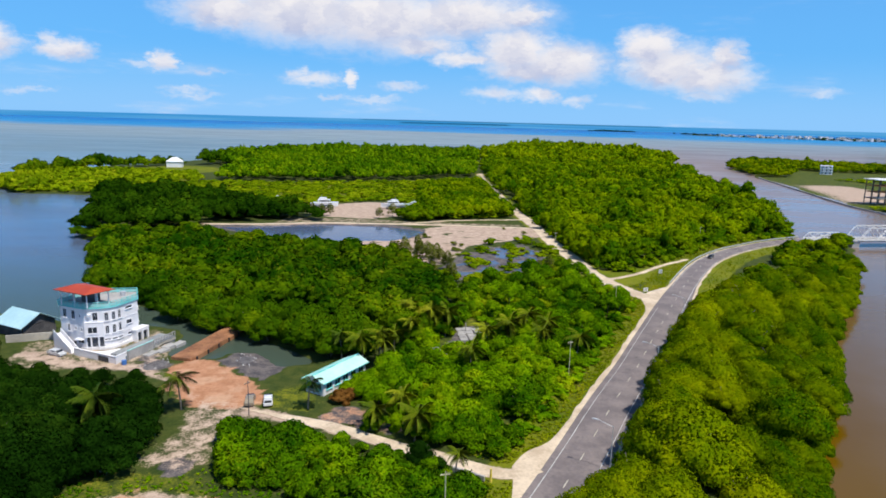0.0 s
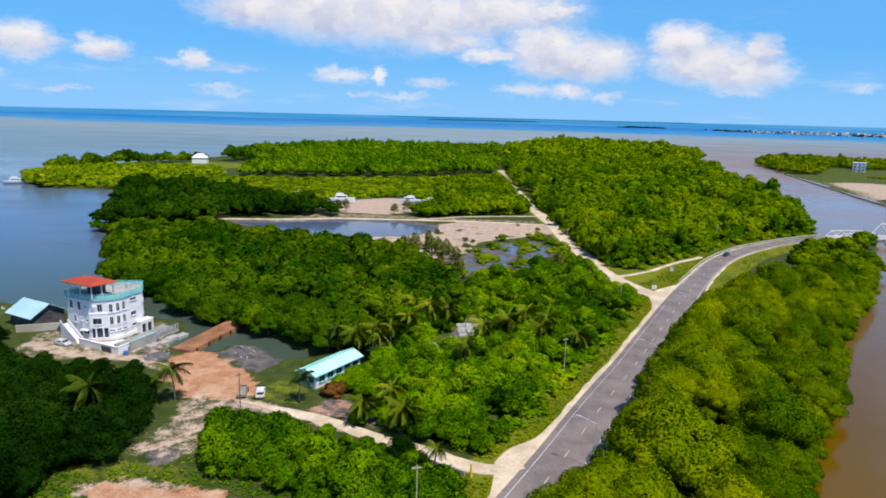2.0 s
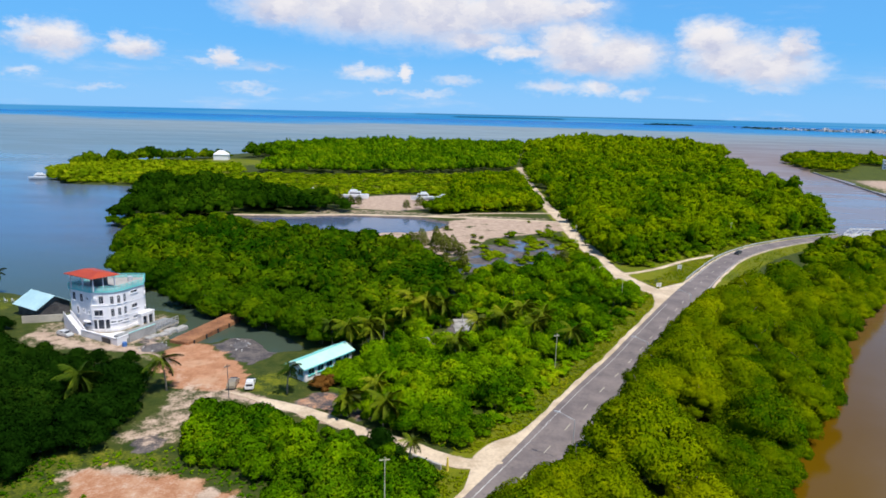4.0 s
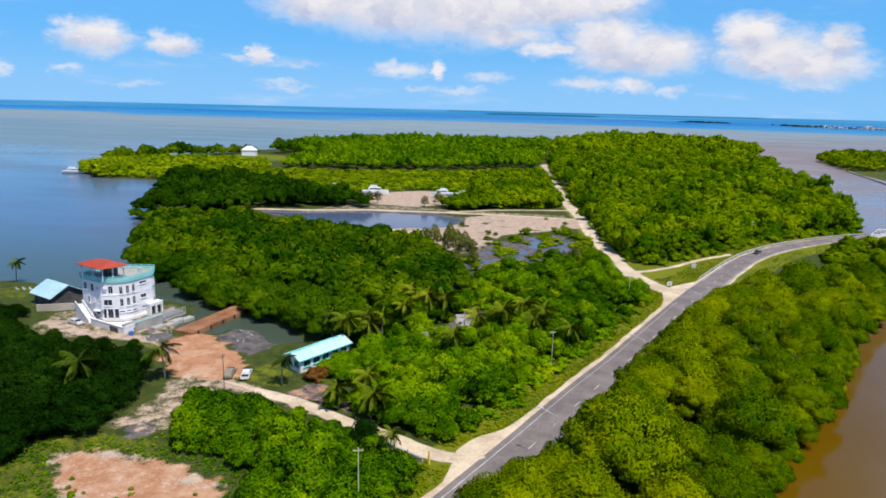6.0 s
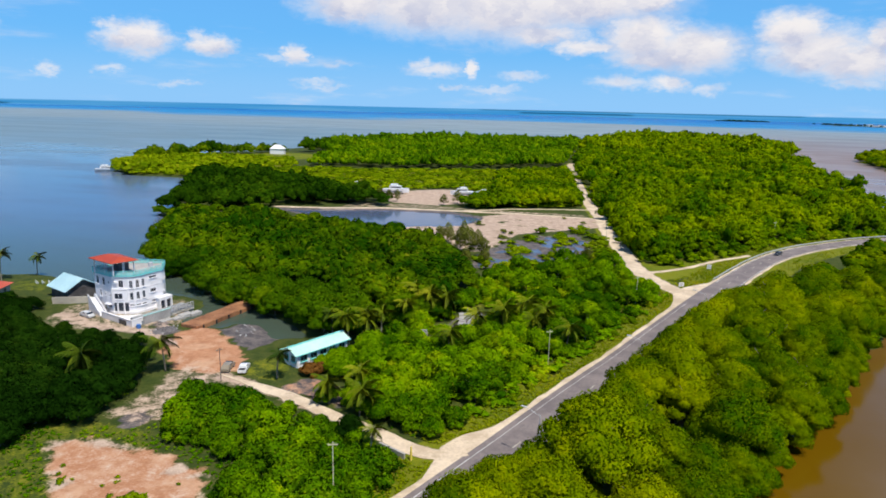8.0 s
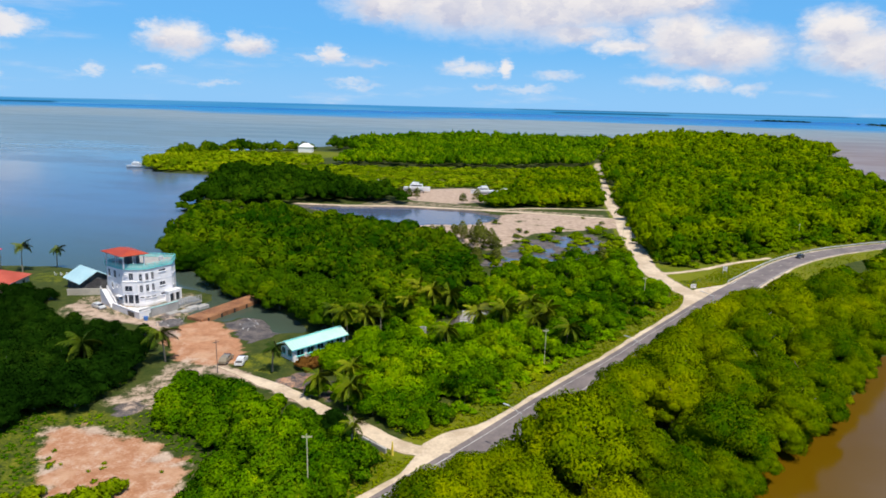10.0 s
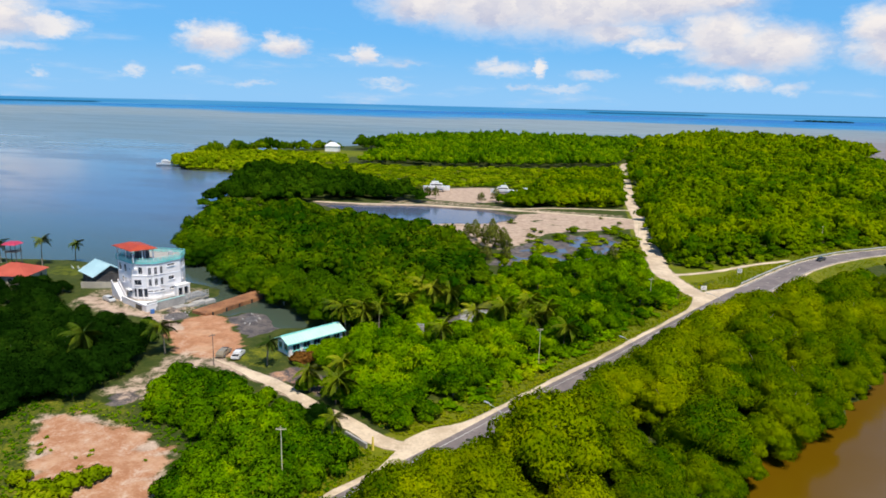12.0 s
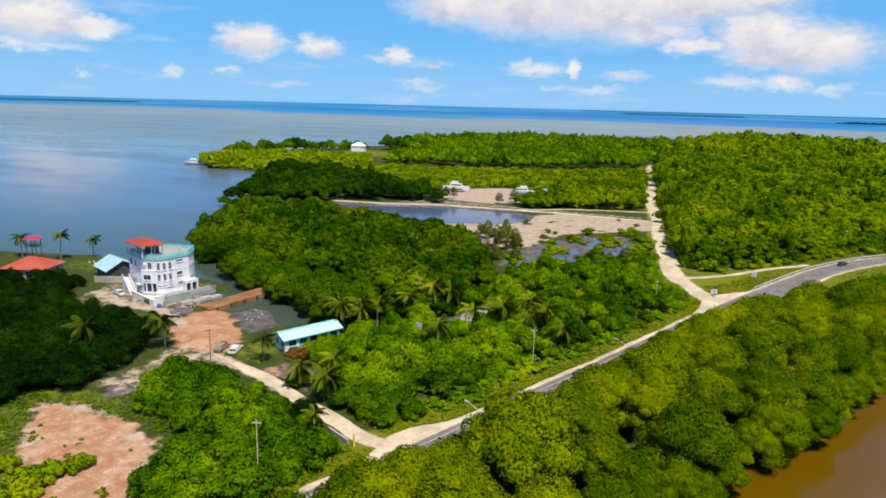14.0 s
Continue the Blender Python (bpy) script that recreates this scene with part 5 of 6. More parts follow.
    # Solid dark block added for the shade under the canopy
    part("roof_room", prism(B(), [(-84.0, 133.6), (-81.6, 132.8), (-80.6, 135.2), (-83.2, 136.2)], 9.9, 12.5), M_DARKWOOD, root, "dark block for the shade under the roof")
    part("water_tank", bar(B(), (-77.8, 139.6, 9.9), (-77.8, 139.6, 11.0), 0.6, sides=12), M_STEEL, root, "grey water tank")
    # windows, wall by wall
    m, L = face_frame(g[0], g[1])
    for u, z, w, h in ((0.2, 7.0, 1.05, 1.9), (0.55, 6.9, 1.05, 1.9), (0.82, 7.5, 0.5, 0.7), (0.34, 3.9, 0.75, 1.6), (0.62, 4.5, 0.45, 0.7), (0.86, 4.3, 0.45, 0.7), (0.8, 1.5, 1.7, 0.8), (0.55, -0.3, 0.9, 2.1)):
        window(root, m, u * L, z, w, h, M_WHITE)
    bm = B()
    box(bm, (0.8 * L, 0.45, 2.5), (2.1, 0.9, 0.1))
    bm.transform(m)
    part("awning", bm, M_WHITE, root)
    m, L = face_frame(g[1], g[2])
    window(root, m, 0.58 * L, 6.8, 1.05, 1.8, M_WHITE)
    window(root, m @ Matrix.Translation((0, 0.46, 0)), 0.42 * L, 4.0, 1.9, 1.4, M_WHITE)
    bm = B()
    box(bm, (0.25 * L, 0.25, 8.0), (0.8, 0.45, 0.5))
    bm.transform(m)
    part("air_conditioner", bm, M_WHITE, root)
    opening(root, m, 0.52 * L, 0.75, L * 0.92, 2.3)
    for u in (0.3, 0.72):
        bm = B()
        box(bm, (u * L, 0.3, 1.2), (0.25, 0.3, 3.9))
        bm.transform(m)
        part("column", bm, M_WHITE, root)
    for (a, b), zz in zip(zip(g[2:5], g[3:6]), (0.0, 0.05, 0.1)):
        m, L = face_frame(a, b)
        window(root, m, L / 2, 6.6 + zz, 0.75, 1.9, M_WHITE)
        window(root, m, L / 2, 3.6 + zz, 0.75, 1.9, M_WHITE)
        window(root, m, L / 2, 2.05, L * 0.85, 0.42, M_WHITE)
    m, L = face_frame(g[5], g[6])
    for u, z, w, h in ((0.42, 8.2, 2.0, 0.6), (0.4, 4.6, 1.6, 0.95), (0.4, 2.0, 1.2, 0.6)):
        window(root, m, u * L, z, w, h, M_WHITE)
    m, L = face_frame(g[6], g[7])
    for u, z, w, h in ((0.3, 6.8, 0.8, 1.8), (0.35, 3.8, 0.8, 1.8), (0.7, 6.8, 0.8, 1.8)):
        window(root, m, u * L, z, w, h, M_WHITE)
    # porch at the water end, with two arches whose shade is drawn as dark panels
    m, L = face_frame((-73.3, 136.2), (-72.4, 139.8))
    porch = part("porch_roof", _moved(box(B(), (L / 2, -0.8, 2.75), (L + 0.4, 2.0, 0.25)), m), M_WHITE, root, "white flat porch roof")
    for u in (0.15, L * 0.5, L - 0.15):
        part("porch_post", _moved(box(B(), (u, 0, 0.9), (0.45, 0.4, 3.4)), m), M_WHITE, porch)
    part("lintel", _moved(box(B(), (L / 2, 0.004, 2.35), (L, 0.38, 0.5)), m), M_WHITE, porch)
    part("porch_wall", _moved(box(B(), (0.1, -0.9, 0.9), (0.3, 1.6, 3.4)), m), M_WHITE, porch)
    for u in (0.27, 0.75):
        opening(root, m @ Matrix.Translation((0, -0.3, 0)), u * L, 0.1, 1.25, 2.0)
    # outside stairs with a solid balustrade
    a, b = np.array((-88.4, 130.6)), np.array((-82.6, 127.6))
    d = unit(b - a)
    turn = math.degrees(math.atan2(d[1], d[0]))
    n = 18
    stair = part("stairs", box(B(), (*((a + b) / 2), -0.5), (np.linalg.norm(b - a), 1.28, 0.6), turn), M_WHITE, root)
    for i in range(n):
        x, y = a + (b - a) * (i + 0.5) / n
        z = 3.3 * (1 - i / n)
        part("step", box(B(), (x, y, (z - 0.2) / 2), (np.linalg.norm(b - a) / n - 0.004, 1.3, z + 0.2), turn), M_WHITE, stair)
    nrm = np.array((d[1], -d[0])) * 0.72
    for s in (-1, 1):
        bm = B()
        q = [(*(a + nrm * s), -0.8), (*(b + nrm * s), -0.8), (*(b + nrm * s), 0.95), (*(a + nrm * s), 4.3)]
        f = bm.faces.new([bm.verts.new(v) for v in q])
        ext = bmesh.ops.extrude_face_region(bm, geom=[f])
        bmesh.ops.translate(bm, verts=[v for v in ext["geom"] if isinstance(v, bmesh.types.BMVert)], vec=Vector((*(nrm * 0.2 * s), 0)))
        bmesh.ops.recalc_face_normals(bm, faces=bm.faces)
        part("balustrade", bm, M_WHITE, stair)
    # forecourt: low walls round a concrete floor, with a dark gate
    court = [(-82.0, 126.4), (-70.2, 122.4), (-69.0, 126.4), (-74.6, 131.4), (-76.8, 129.4), (-80.8, 128.2)]
    floor = part("forecourt", prism(B(), court, -0.8, 0.1), M_WHITE, root, "white painted forecourt floor")
    for a, b, top in ((court[0], court[1], 1.55), (court[1], court[2], 1.7)):
        m, L = face_frame(a, b)
        bm = B()
        box(bm, (L / 2, -0.16, top / 2 - 0.4), (L, 0.32, top + 0.8))
        bm.transform(m)
        part("forecourt_wall", bm, M_WHITE, floor)
        bm = B()
        box(bm, (L / 2, -0.16, top + 0.05), (L + 0.1, 0.44, 0.1))
        bm.transform(m)
        part("coping", bm, M_WHITE, floor)
    m, L = face_frame(court[0], court[1])
    opening(root, m, L * 0.7, -0.6, 3.0, 1.8)
    part("blue_drum", bar(B(), (-68.6, 122.6, -0.2), (-68.6, 122.6, 0.9), 0.5, sides=12), M_BLUE, root, "blue plastic drum")


def terrace():
    root = thing("terrace", "grey concrete waterside terrace with rail", "terrace")
    a, b = np.array((-69.2, 124.7)), np.array((-65.4, 138.8))
    m, L = face_frame(a, b)
    bm = B()
    box(bm, (L / 2, -2.2, -0.5), (L, 4.4, 3.0))
    bm.transform(m)
    slab = part("slab", bm, M_TERRACE, root, "worn stained grey floor")
    part("low_wall", _moved(box(B(), (L * 0.27, 0.1, 0.75), (L * 0.5, 0.2, 2.7), bevel=0.03), m), M_CONCRETE, slab, "stained grey concrete wall")
    part("coping", _moved(box(B(), (L * 0.27, 0.1, 2.16), (L * 0.51, 0.34, 0.1), bevel=0.02), m), M_AQUAPANEL, slab, "faded turquoise coping")
    for i in range(9):
        part("post", _moved(box(B(), (L * (0.54 + 0.46 * i / 8), 0.02, 1.5), (0.14, 0.14, 1.4)), m), M_CONCRETE, slab)
    for i in range(5):
        part("plank", _moved(box(B(), (L * (0.6 + 0.09 * i), 0.14, 0.35 + 0.1 * (i % 3)), (L * 0.085, 0.08, 0.42)), m), M_BLOCK, slab, "weathered pale plank")
    for z in (1.55, 2.05):
        bm = B()
        box(bm, (L * 0.77, 0.02, z), (L * 0.47, 0.08, 0.14))
        bm.transform(m)
        part("rail", bm, M_CONCRETE, slab)
    for i, (u, o, h) in enumerate(((0.35, 1.6, 0.5), (0.55, 2.2, 0.35), (0.72, 1.8, 0.55), (0.88, 2.4, 0.4))):
        bm = B()
        box(bm, (u * L, o, h / 2 - 0.5), (3.2, 1.8, h + 0.5), bevel=0.08)
        bm.transform(m)
        part("landing", bm, M_CONCRETE, root, "broken concrete landing")


def gable_hall():
    root = thing("green_hall", "long white hall with pale turquoise metal roof", "building")
    a, b = np.array((-25.3, 112.9)), np.array((-19.4, 124.5))   # ridge line of the plan
    d = unit(b - a)
    nrm = np.array((d[1], -d[0]))
    L, W, H, R = float(np.linalg.norm(b - a)), 4.4, 3.0, 3.95
    m, _ = face_frame(a, b)   # x along, y to the right
    bm = B()
    box(bm, (L / 2, 0, 1.35), (L, W, 3.3))
    bm.transform(m)
    part("wall", bm, M_WHITE, root)
    for s in (0.02, L - 0.02):
        bm = B()
        vs = [bm.verts.new(v) for v in ((s, -W / 2, H), (s, W / 2, H), (s, 0, R - 0.15))]
        f = bm.faces.new(vs)
        ext = bmesh.ops.extrude_face_region(bm, geom=[f])
        bmesh.ops.translate(bm, verts=[v for v in ext["geom"] if isinstance(v, bmesh.types.BMVert)], vec=(0.2 if s < 1 else -0.2, 0, 0))
        bmesh.ops.recalc_face_normals(bm, faces=bm.faces)
        bm.transform(m)
        part("gable", bm, M_WHITE, root)
    for s in (-1, 1):
        bm = B()
        n = 44
        top, low = [], []
        for i in range(n + 1):
            x = -0.6 + (L + 1.2) * i / n
            rip = 0.035 * (i % 2)
            top.append(bm.verts.new((x, 0, R + rip)))
            low.append(bm.verts.new((x, s * (W / 2 + 0.6), H - 0.25 + rip)))
        for i in range(n):
            q = (top[i], top[i + 1], low[i + 1], low[i])
            bm.faces.new(q if s < 0 else q[::-1])
        ext = bmesh.ops.extrude_face_region(bm, geom=list(bm.faces))
        bmesh.ops.translate(bm, verts=[v for v in ext["geom"] if isinstance(v, bmesh.types.BMVert)], vec=(0, 0, -0.1))
        bmesh.ops.recalc_face_normals(bm, faces=bm.faces)
        bm.transform(m)
        part("roof", bm, M_AQUAROOF, root, "pale turquoise corrugated sheet")
    bm = B()
    for s in (-1, 1):
        box(bm, (L / 2, s * (W / 2 + 0.58), H - 0.27), (L + 1.2, 0.08, 0.2))
    box(bm, (L / 2, 0, R + 0.05), (L + 1.2, 0.4, 0.07))
    bm.transform(m)
    part("fascia", bm, M_AQUA, root)
    for u in (-1.1, 1.1):
        window(root, m @ pose(0, 0, 0, 0, 0, 90) @ Matrix.Translation((0, 0.02, 0)), u, 1.1, 1.3, 1.3, M_AQUA)
    for i in range(5):
        window(root, m @ Matrix.Translation((0, W / 2, 0)), 1.7 + i * (L - 3.2) / 4, 1.1, 1.6, 1.3, M_AQUA)
    for i in range(6):
        bm = B()
        u = 0.2 + i * (L - 0.4) / 5
        box(bm, (u, W / 2 + 0.05, 1.3), (0.22, 0.16, 3.2))
        bm.transform(m)
        part("pilaster", bm, M_WHITE, root)


def boat_shed():
    root = thing("boat_shed", "open timber shed with pale blue gable roof", "shed")
    m = pose(-102.0, 139.6, 0, 0, 0, -22)
    W, L, H, R = 8.4, 9.6, 3.1, 5.5
    bm = B()
    box(bm, (0, 0, 1.0), (L - 0.6, W - 0.6, 3.6))
    bm.transform(m)
    part("wall", bm, M_DARKWOOD, root)
    for s in (-1, 1):
        bm = B()
        vs = [bm.verts.new(v) for v in ((-L / 2 - 0.5, 0, R), (L / 2 + 0.5, 0, R), (L / 2 + 0.5, s * (W / 2 + 0.6), H - 0.3), (-L / 2 - 0.5, s * (W / 2 + 0.6), H - 0.3))]
        f = bm.faces.new(vs)
        ext = bmesh.ops.extrude_face_region(bm, geom=[f])
        bmesh.ops.translate(bm, verts=[v for v in ext["geom"] if isinstance(v, bmesh.types.BMVert)], vec=(0, 0, -0.12))
        bmesh.ops.recalc_face_normals(bm, faces=bm.faces)
        bm.transform(m)
        part("roof", bm, M_SHEDROOF, root, "pale blue sheet roof")
    for s in (-1, 1):
        bm = B()
        vs = [bm.verts.new(v) for v in ((s * (L / 2 - 0.3), -W / 2, H - 0.2), (s * (L / 2 - 0.3), W / 2, H - 0.2), (s * (L / 2 - 0.3), 0, R - 0.25))]
        f = bm.faces.new(vs)
        ext = bmesh.ops.extrude_face_region(bm, geom=[f])
        bmesh.ops.translate(bm, verts=[v for v in ext["geom"] if isinstance(v, bmesh.types.BMVert)], vec=(-0.15 * s, 0, 0))
        bmesh.ops.recalc_face_normals(bm, faces=bm.faces)
        bm.transform(m)
        part("gable", bm, M_DARKWOOD, root)
    wall = thing("garden_wall", "low beige block wall beside the shed", "wall")
    bm = B()
    box(bm, (0, 0, 0.7), (9.5, 0.3, 2.2))
    bm.transform(pose(-97.0, 133.4, 0, 0, 0, 24))
    part("wall", bm, M_BLOCK, wall)


M_TERRACE = plain("worn grey concrete floor", (0.2, 0.21, 0.22), (0.33, 0.34, 0.34), 0.6, 0.9, 0.01, (0.14, 0.14, 0.14))
M_AQUAPANEL = plain("pale turquoise railing panel", (0.3, 0.62, 0.6), (0.42, 0.74, 0.7), 0.6, 0.4, 0.002)
M_SHEDROOF = plain("pale blue sheet roof", (0.38, 0.6, 0.66), (0.5, 0.72, 0.76), 0.5, 0.5, 0.004)


def hip_house(name, label, at, turn, L, W, H, R, wall_mat, roof_mat, windows=True):
    root = thing(name, label, "house")
    m = pose(*at, 0, 0, turn)
    bm = B()
    box(bm, (0, 0, H / 2 - 0.3), (L, W, H + 0.6))
    bm.transform(m)
    part("wall", bm, wall_mat, root)
    bm = B()
    o = 0.7
    c = [bm.verts.new(v) for v in ((-L / 2 - o, -W / 2 - o, H), (L / 2 + o, -W / 2 - o, H), (L / 2 + o, W / 2 + o, H), (-L / 2 - o, W / 2 + o, H))]
    k = max(0.3, (L - W) / 2)
    p, q = bm.verts.new((-k, 0, R)), bm.verts.new((k, 0, R))
    bm.faces.new(c[::-1]), bm.faces.new((c[0], c[1], q, p)), bm.faces.new((c[1], c[2], q)), bm.faces.new((c[2], c[3], p, q)), bm.faces.new((c[3], c[0], p))
    bm.transform(m)
    part("roof", bm, roof_mat, root)
    if windows:
        for i in range(4):
            window(root, m @ pose(0, -W / 2, 0, 0, 0, 180), -L * 0.38 + i * L * 0.25, 1.0, 1.2, 1.3, wall_mat)
        for i in range(2):
            window(root, m @ pose(L / 2, 0, 0, 0, 0, -90), -W * 0.22 + i * W * 0.44, 1.0, 1.2, 1.3, wall_mat)
    return root


def lookout():
    root = thing("lookout_tower", "small lookout tower with crimson roof", "tower", (-139.5, 141.5, 0), 18, size=0.78)
    for x in (-2, 2):
        for y in (-1.5, 1.5):
            part("post", bar(B(), (x, y, -0.6), (x, y, 8.6), 0.14), M_DARKWOOD, root)
    part("platform", box(B(), (0, 0, 5.6), (4.8, 3.8, 0.25)), M_DARKWOOD, root)
    for x, y, sx, sy in ((0, -1.8, 4.6, 0.08), (0, 1.8, 4.6, 0.08), (-2.3, 0, 0.08, 3.6), (2.3, 0, 0.08, 3.6)):
        part("rail", box(B(), (x, y, 6.6), (sx, sy, 0.12)), M_DARKWOOD, root)
        part("rail", box(B(), (x, y, 6.15), (sx, sy, 0.1)), M_DARKWOOD, root)
    bm = B()
    bmesh.ops.create_cone(bm, cap_ends=True, segments=4, radius1=3.9, radius2=2.4, depth=0.9, matrix=pose(0, 0, 9.0, 0, 0, 45) )
    part("roof", bm, M_MAGENTA, root)


def garden_chair(x, y, turn):
    root = thing("garden_chair", "white plastic garden chair on the lawn", "chair", (x, y, 0.0), turn, "chairs on the lawn")
    part("seat", box(B(), (0, 0, 0.45), (0.55, 0.55, 0.06), bevel=0.02), M_HULL, root)
    part("backrest", box(B(), (0, 0.27, 0.8), (0.55, 0.06, 0.7), bevel=0.02), M_HULL, root)
    for dx in (-0.24, 0.24):
        for dy in (-0.24, 0.24):
            part("leg", bar(B(), (dx, dy, -0.15), (dx, dy, 0.44), 0.04, 0.03), M_HULL, root)


for k in range(3):
    garden_chair(-120.5 + 1.7 * k, 145.5 + 0.5 * k, 160 + 12 * k)
white_villa()
terrace()
gable_hall()
boat_shed()
hip_house("red_roofed_house", "cream house with a brick red hipped roof", (-122.5, 129.0, 0), 20, 11.5, 9.5, 3.0, 5.6, M_BLOCK, M_REDTILE)
lookout()
hip_house("white_cottage", "white cottage on the far spit", (-296, 615, 0), 15, 14, 9, 5.5, 9.5, M_WHITE, M_WHITE, False)


def barge():
    root = thing("barge", "long rusty flat barge moored in the inlet", "barge")
    a, b = np.array((-58.2, 126.5)), np.array((-53.9, 151.5))
    m, L = face_frame(a, b)
    bm = B()
    box(bm, (L / 2, 0, -0.25), (L, 4.9, 1.5), bevel=0.12)
    bm.transform(m)
    hull = part("hull", bm, M_RUST, root)
    for i in range(13):
        bm = B()
        box(bm, (L * (i + 0.5) / 13, 0, 0.52), (L / 13 - 0.05, 4.7, 0.05))
        bm.transform(m)
        part("deck_plate", bm, M_RUST, hull)
    for i in range(6):
        bm = B()
        bar(bm, (L * (i + 0.5) / 6, 2.55, -0.6), (L * (i + 0.5) / 6, 2.55, 0.4), 0.22, sides=8)
        bm.transform(m)
        part("fender", bm, M_BLACK, hull)
    return root


barge()


def gravel_heap(x, y, rx, ry, h, seed):
    """A low mound of loose stone with an uneven top."""
    root = thing("gravel_heap", "low heap of grey gravel beside the yard", "gravel", (x, y, -0.1), seed * 23, "gravel heaps")
    n, rings = 28, 8
    r = np.random.RandomState(seed)
    bm = B()
    top = bm.verts.new((0, 0, h))
    rows = []
    for k in range(1, rings + 1):
        f = k / rings
        rows.append([bm.verts.new((math.cos(a) * rx * f * r.uniform(0.93, 1.07), math.sin(a) * ry * f * r.uniform(0.93, 1.07),
                                   h * (0.5 + 0.5 * math.cos(math.pi * f)) * r.uniform(0.8, 1.15) - 0.25 * (k == rings))) for a in np.linspace(0, 2 * math.pi, n, endpoint=False)])
    for i in range(n):
        bm.faces.new((top, rows[0][i], rows[0][(i + 1) % n]))
        for a, b in zip(rows, rows[1:]):
            bm.faces.new((a[i], b[i], b[(i + 1) % n], a[(i + 1) % n]))
    part("mound", bm, M_GRAVEL, root)
    for k in range(14):
        a, f = r.rand() * 6.283, r.uniform(0.5, 1.1)
        bm = B()
        bmesh.ops.create_icosphere(bm, subdivisions=1, radius=r.uniform(0.12, 0.3), matrix=pose(math.cos(a) * rx * f, math.sin(a) * ry * f, 0.15))
        part("stone", bm, M_CONCRETE, root)


M_GRAVEL = plain("dark grey gravel", (0.085, 0.08, 0.085), (0.17, 0.155, 0.155), 1.6, 0.95, 0.05)
gravel_heap(-62.0, 123.0, 3.6, 2.6, 0.9, 3)
gravel_heap(-44.5, 128.5, 4.0, 2.6, 0.3, 5)


def car(name, label, at, turn, mat, pickup=False):
    root = thing(name, label, "car", at, turn, size=0.92)
    bm = B()
    L, W = 4.6, 1.75
    side = [(-2.3, 0.35), (2.25, 0.35), (2.3, 0.75), (1.25, 0.98), (0.55, 1.5), (-0.9 if pickup else -1.5, 1.5), (-1.05 if pickup else -2.1, 0.98), (-2.3, 0.95)]
    vs = [[bm.verts.new((x, s * (W / 2 - (0.14 if z > 1.2 else 0)), z)) for x, z in side] for s in (-1, 1)]
    n = len(side)
    bm.faces.new(vs[0]), bm.faces.new(vs[1][::-1])
    for i in range(n):
        bm.faces.new((vs[0][(i + 1) % n], vs[0][i], vs[1][i], vs[1][(i + 1) % n]))
    bmesh.ops.bevel(bm, geom=list(bm.edges), offset=0.06, segments=1, affect="EDGES")
    body = part("body", bm, mat, root)
    bm = B()
    box(bm, (0.9, 0, 1.24), (0.5, 1.42, 0.42))
    part("windscreen", bm, M_GLASS, body)
    for s in (-1, 1):
        bm = B()
        box(bm, (-0.2, s * 0.79, 1.25), (1.2, 0.06, 0.36))
        part("side_window", bm, M_GLASS, body)
        bm = B()
        box(bm, (2.27, s * 0.6, 0.7), (0.08, 0.34, 0.18))
        part("headlight", bm, M_STEEL, body)
    if pickup:
        bm = B()
        box(bm, (-1.65, 0, 0.99), (1.15, 1.4, 0.04))
        part("load_bed", bm, M_BLACK, body)
    for x in (-1.4, 1.4):
        for s in (-1, 1):
            w = part("wheel", bar(B(), (x, s * 0.66, 0.34), (x, s * 0.9, 0.34), 0.34, sides=14), M_BLACK, root)
            part("rim", bar(B(), (x, s * 0.9, 0.34), (x, s * 0.92, 0.34), 0.19, sides=10), M_STEEL, w)


car("parked_car", "tan parked car on the sandy yard", (-36.0, 107.6, 0.05), 104, M_TAN)
car("parked_pickup", "white parked pickup on the sandy yard", (-32.7, 107.9, 0.05), 108, M_CARWHITE, True)
car("parked_car", "silver parked car in front of the villa", (-85.5, 125.8, -0.05), -18, M_STEEL)
car("car", "dark car on the asphalt road", (98.6, 260.5, 0.16), 236, M_DARKCAR)

# ---- poles, lamps and signs ----


def utility_pole(x, y, height, label="weathered timber utility pole with crossarm", turn=30, arms=1, mat=M_POLE):
    z = float(ground_height(np.array([x]), np.array([y]))[0])
    root = thing("utility_pole", label, "utility pole", (x, y, z), turn, "utility poles")
    part("pole", bar(B(), (0, 0, -0.3), (0, 0, height), 0.085, 0.055, 8), mat, root)
    for k in range(arms):
        arm = part("crossarm", box(B(), (0, 0.13, height - 0.5 - k * 0.9), (1.3, 0.09, 0.1)), mat, root)
        for u in (-0.58, -0.25, 0.25, 0.58):
            part("insulator", bar(B(), (u, 0.13, height - 0.43 - k * 0.9), (u, 0.13, height - 0.28 - k * 0.9), 0.04), M_POLE, arm)


def street_lamp(x, y, turn):
    root = thing("street_lamp", "slim grey street lamp with a long arm", "street lamp", (x, y, 0), turn, "street lamps")
    part("pole", bar(B(), (0, 0, -0.2), (0, 0, 7.6), 0.09, 0.06, 8), M_STEEL, root)
    part("arm", bar(B(), (0, 0, 7.5), (2.4, 0, 8.1), 0.05, 0.04, 6), M_STEEL, root)
    part("lantern", box(B(), (2.8, 0, 8.12), (0.95, 0.28, 0.14), bevel=0.03), M_STEEL, root)


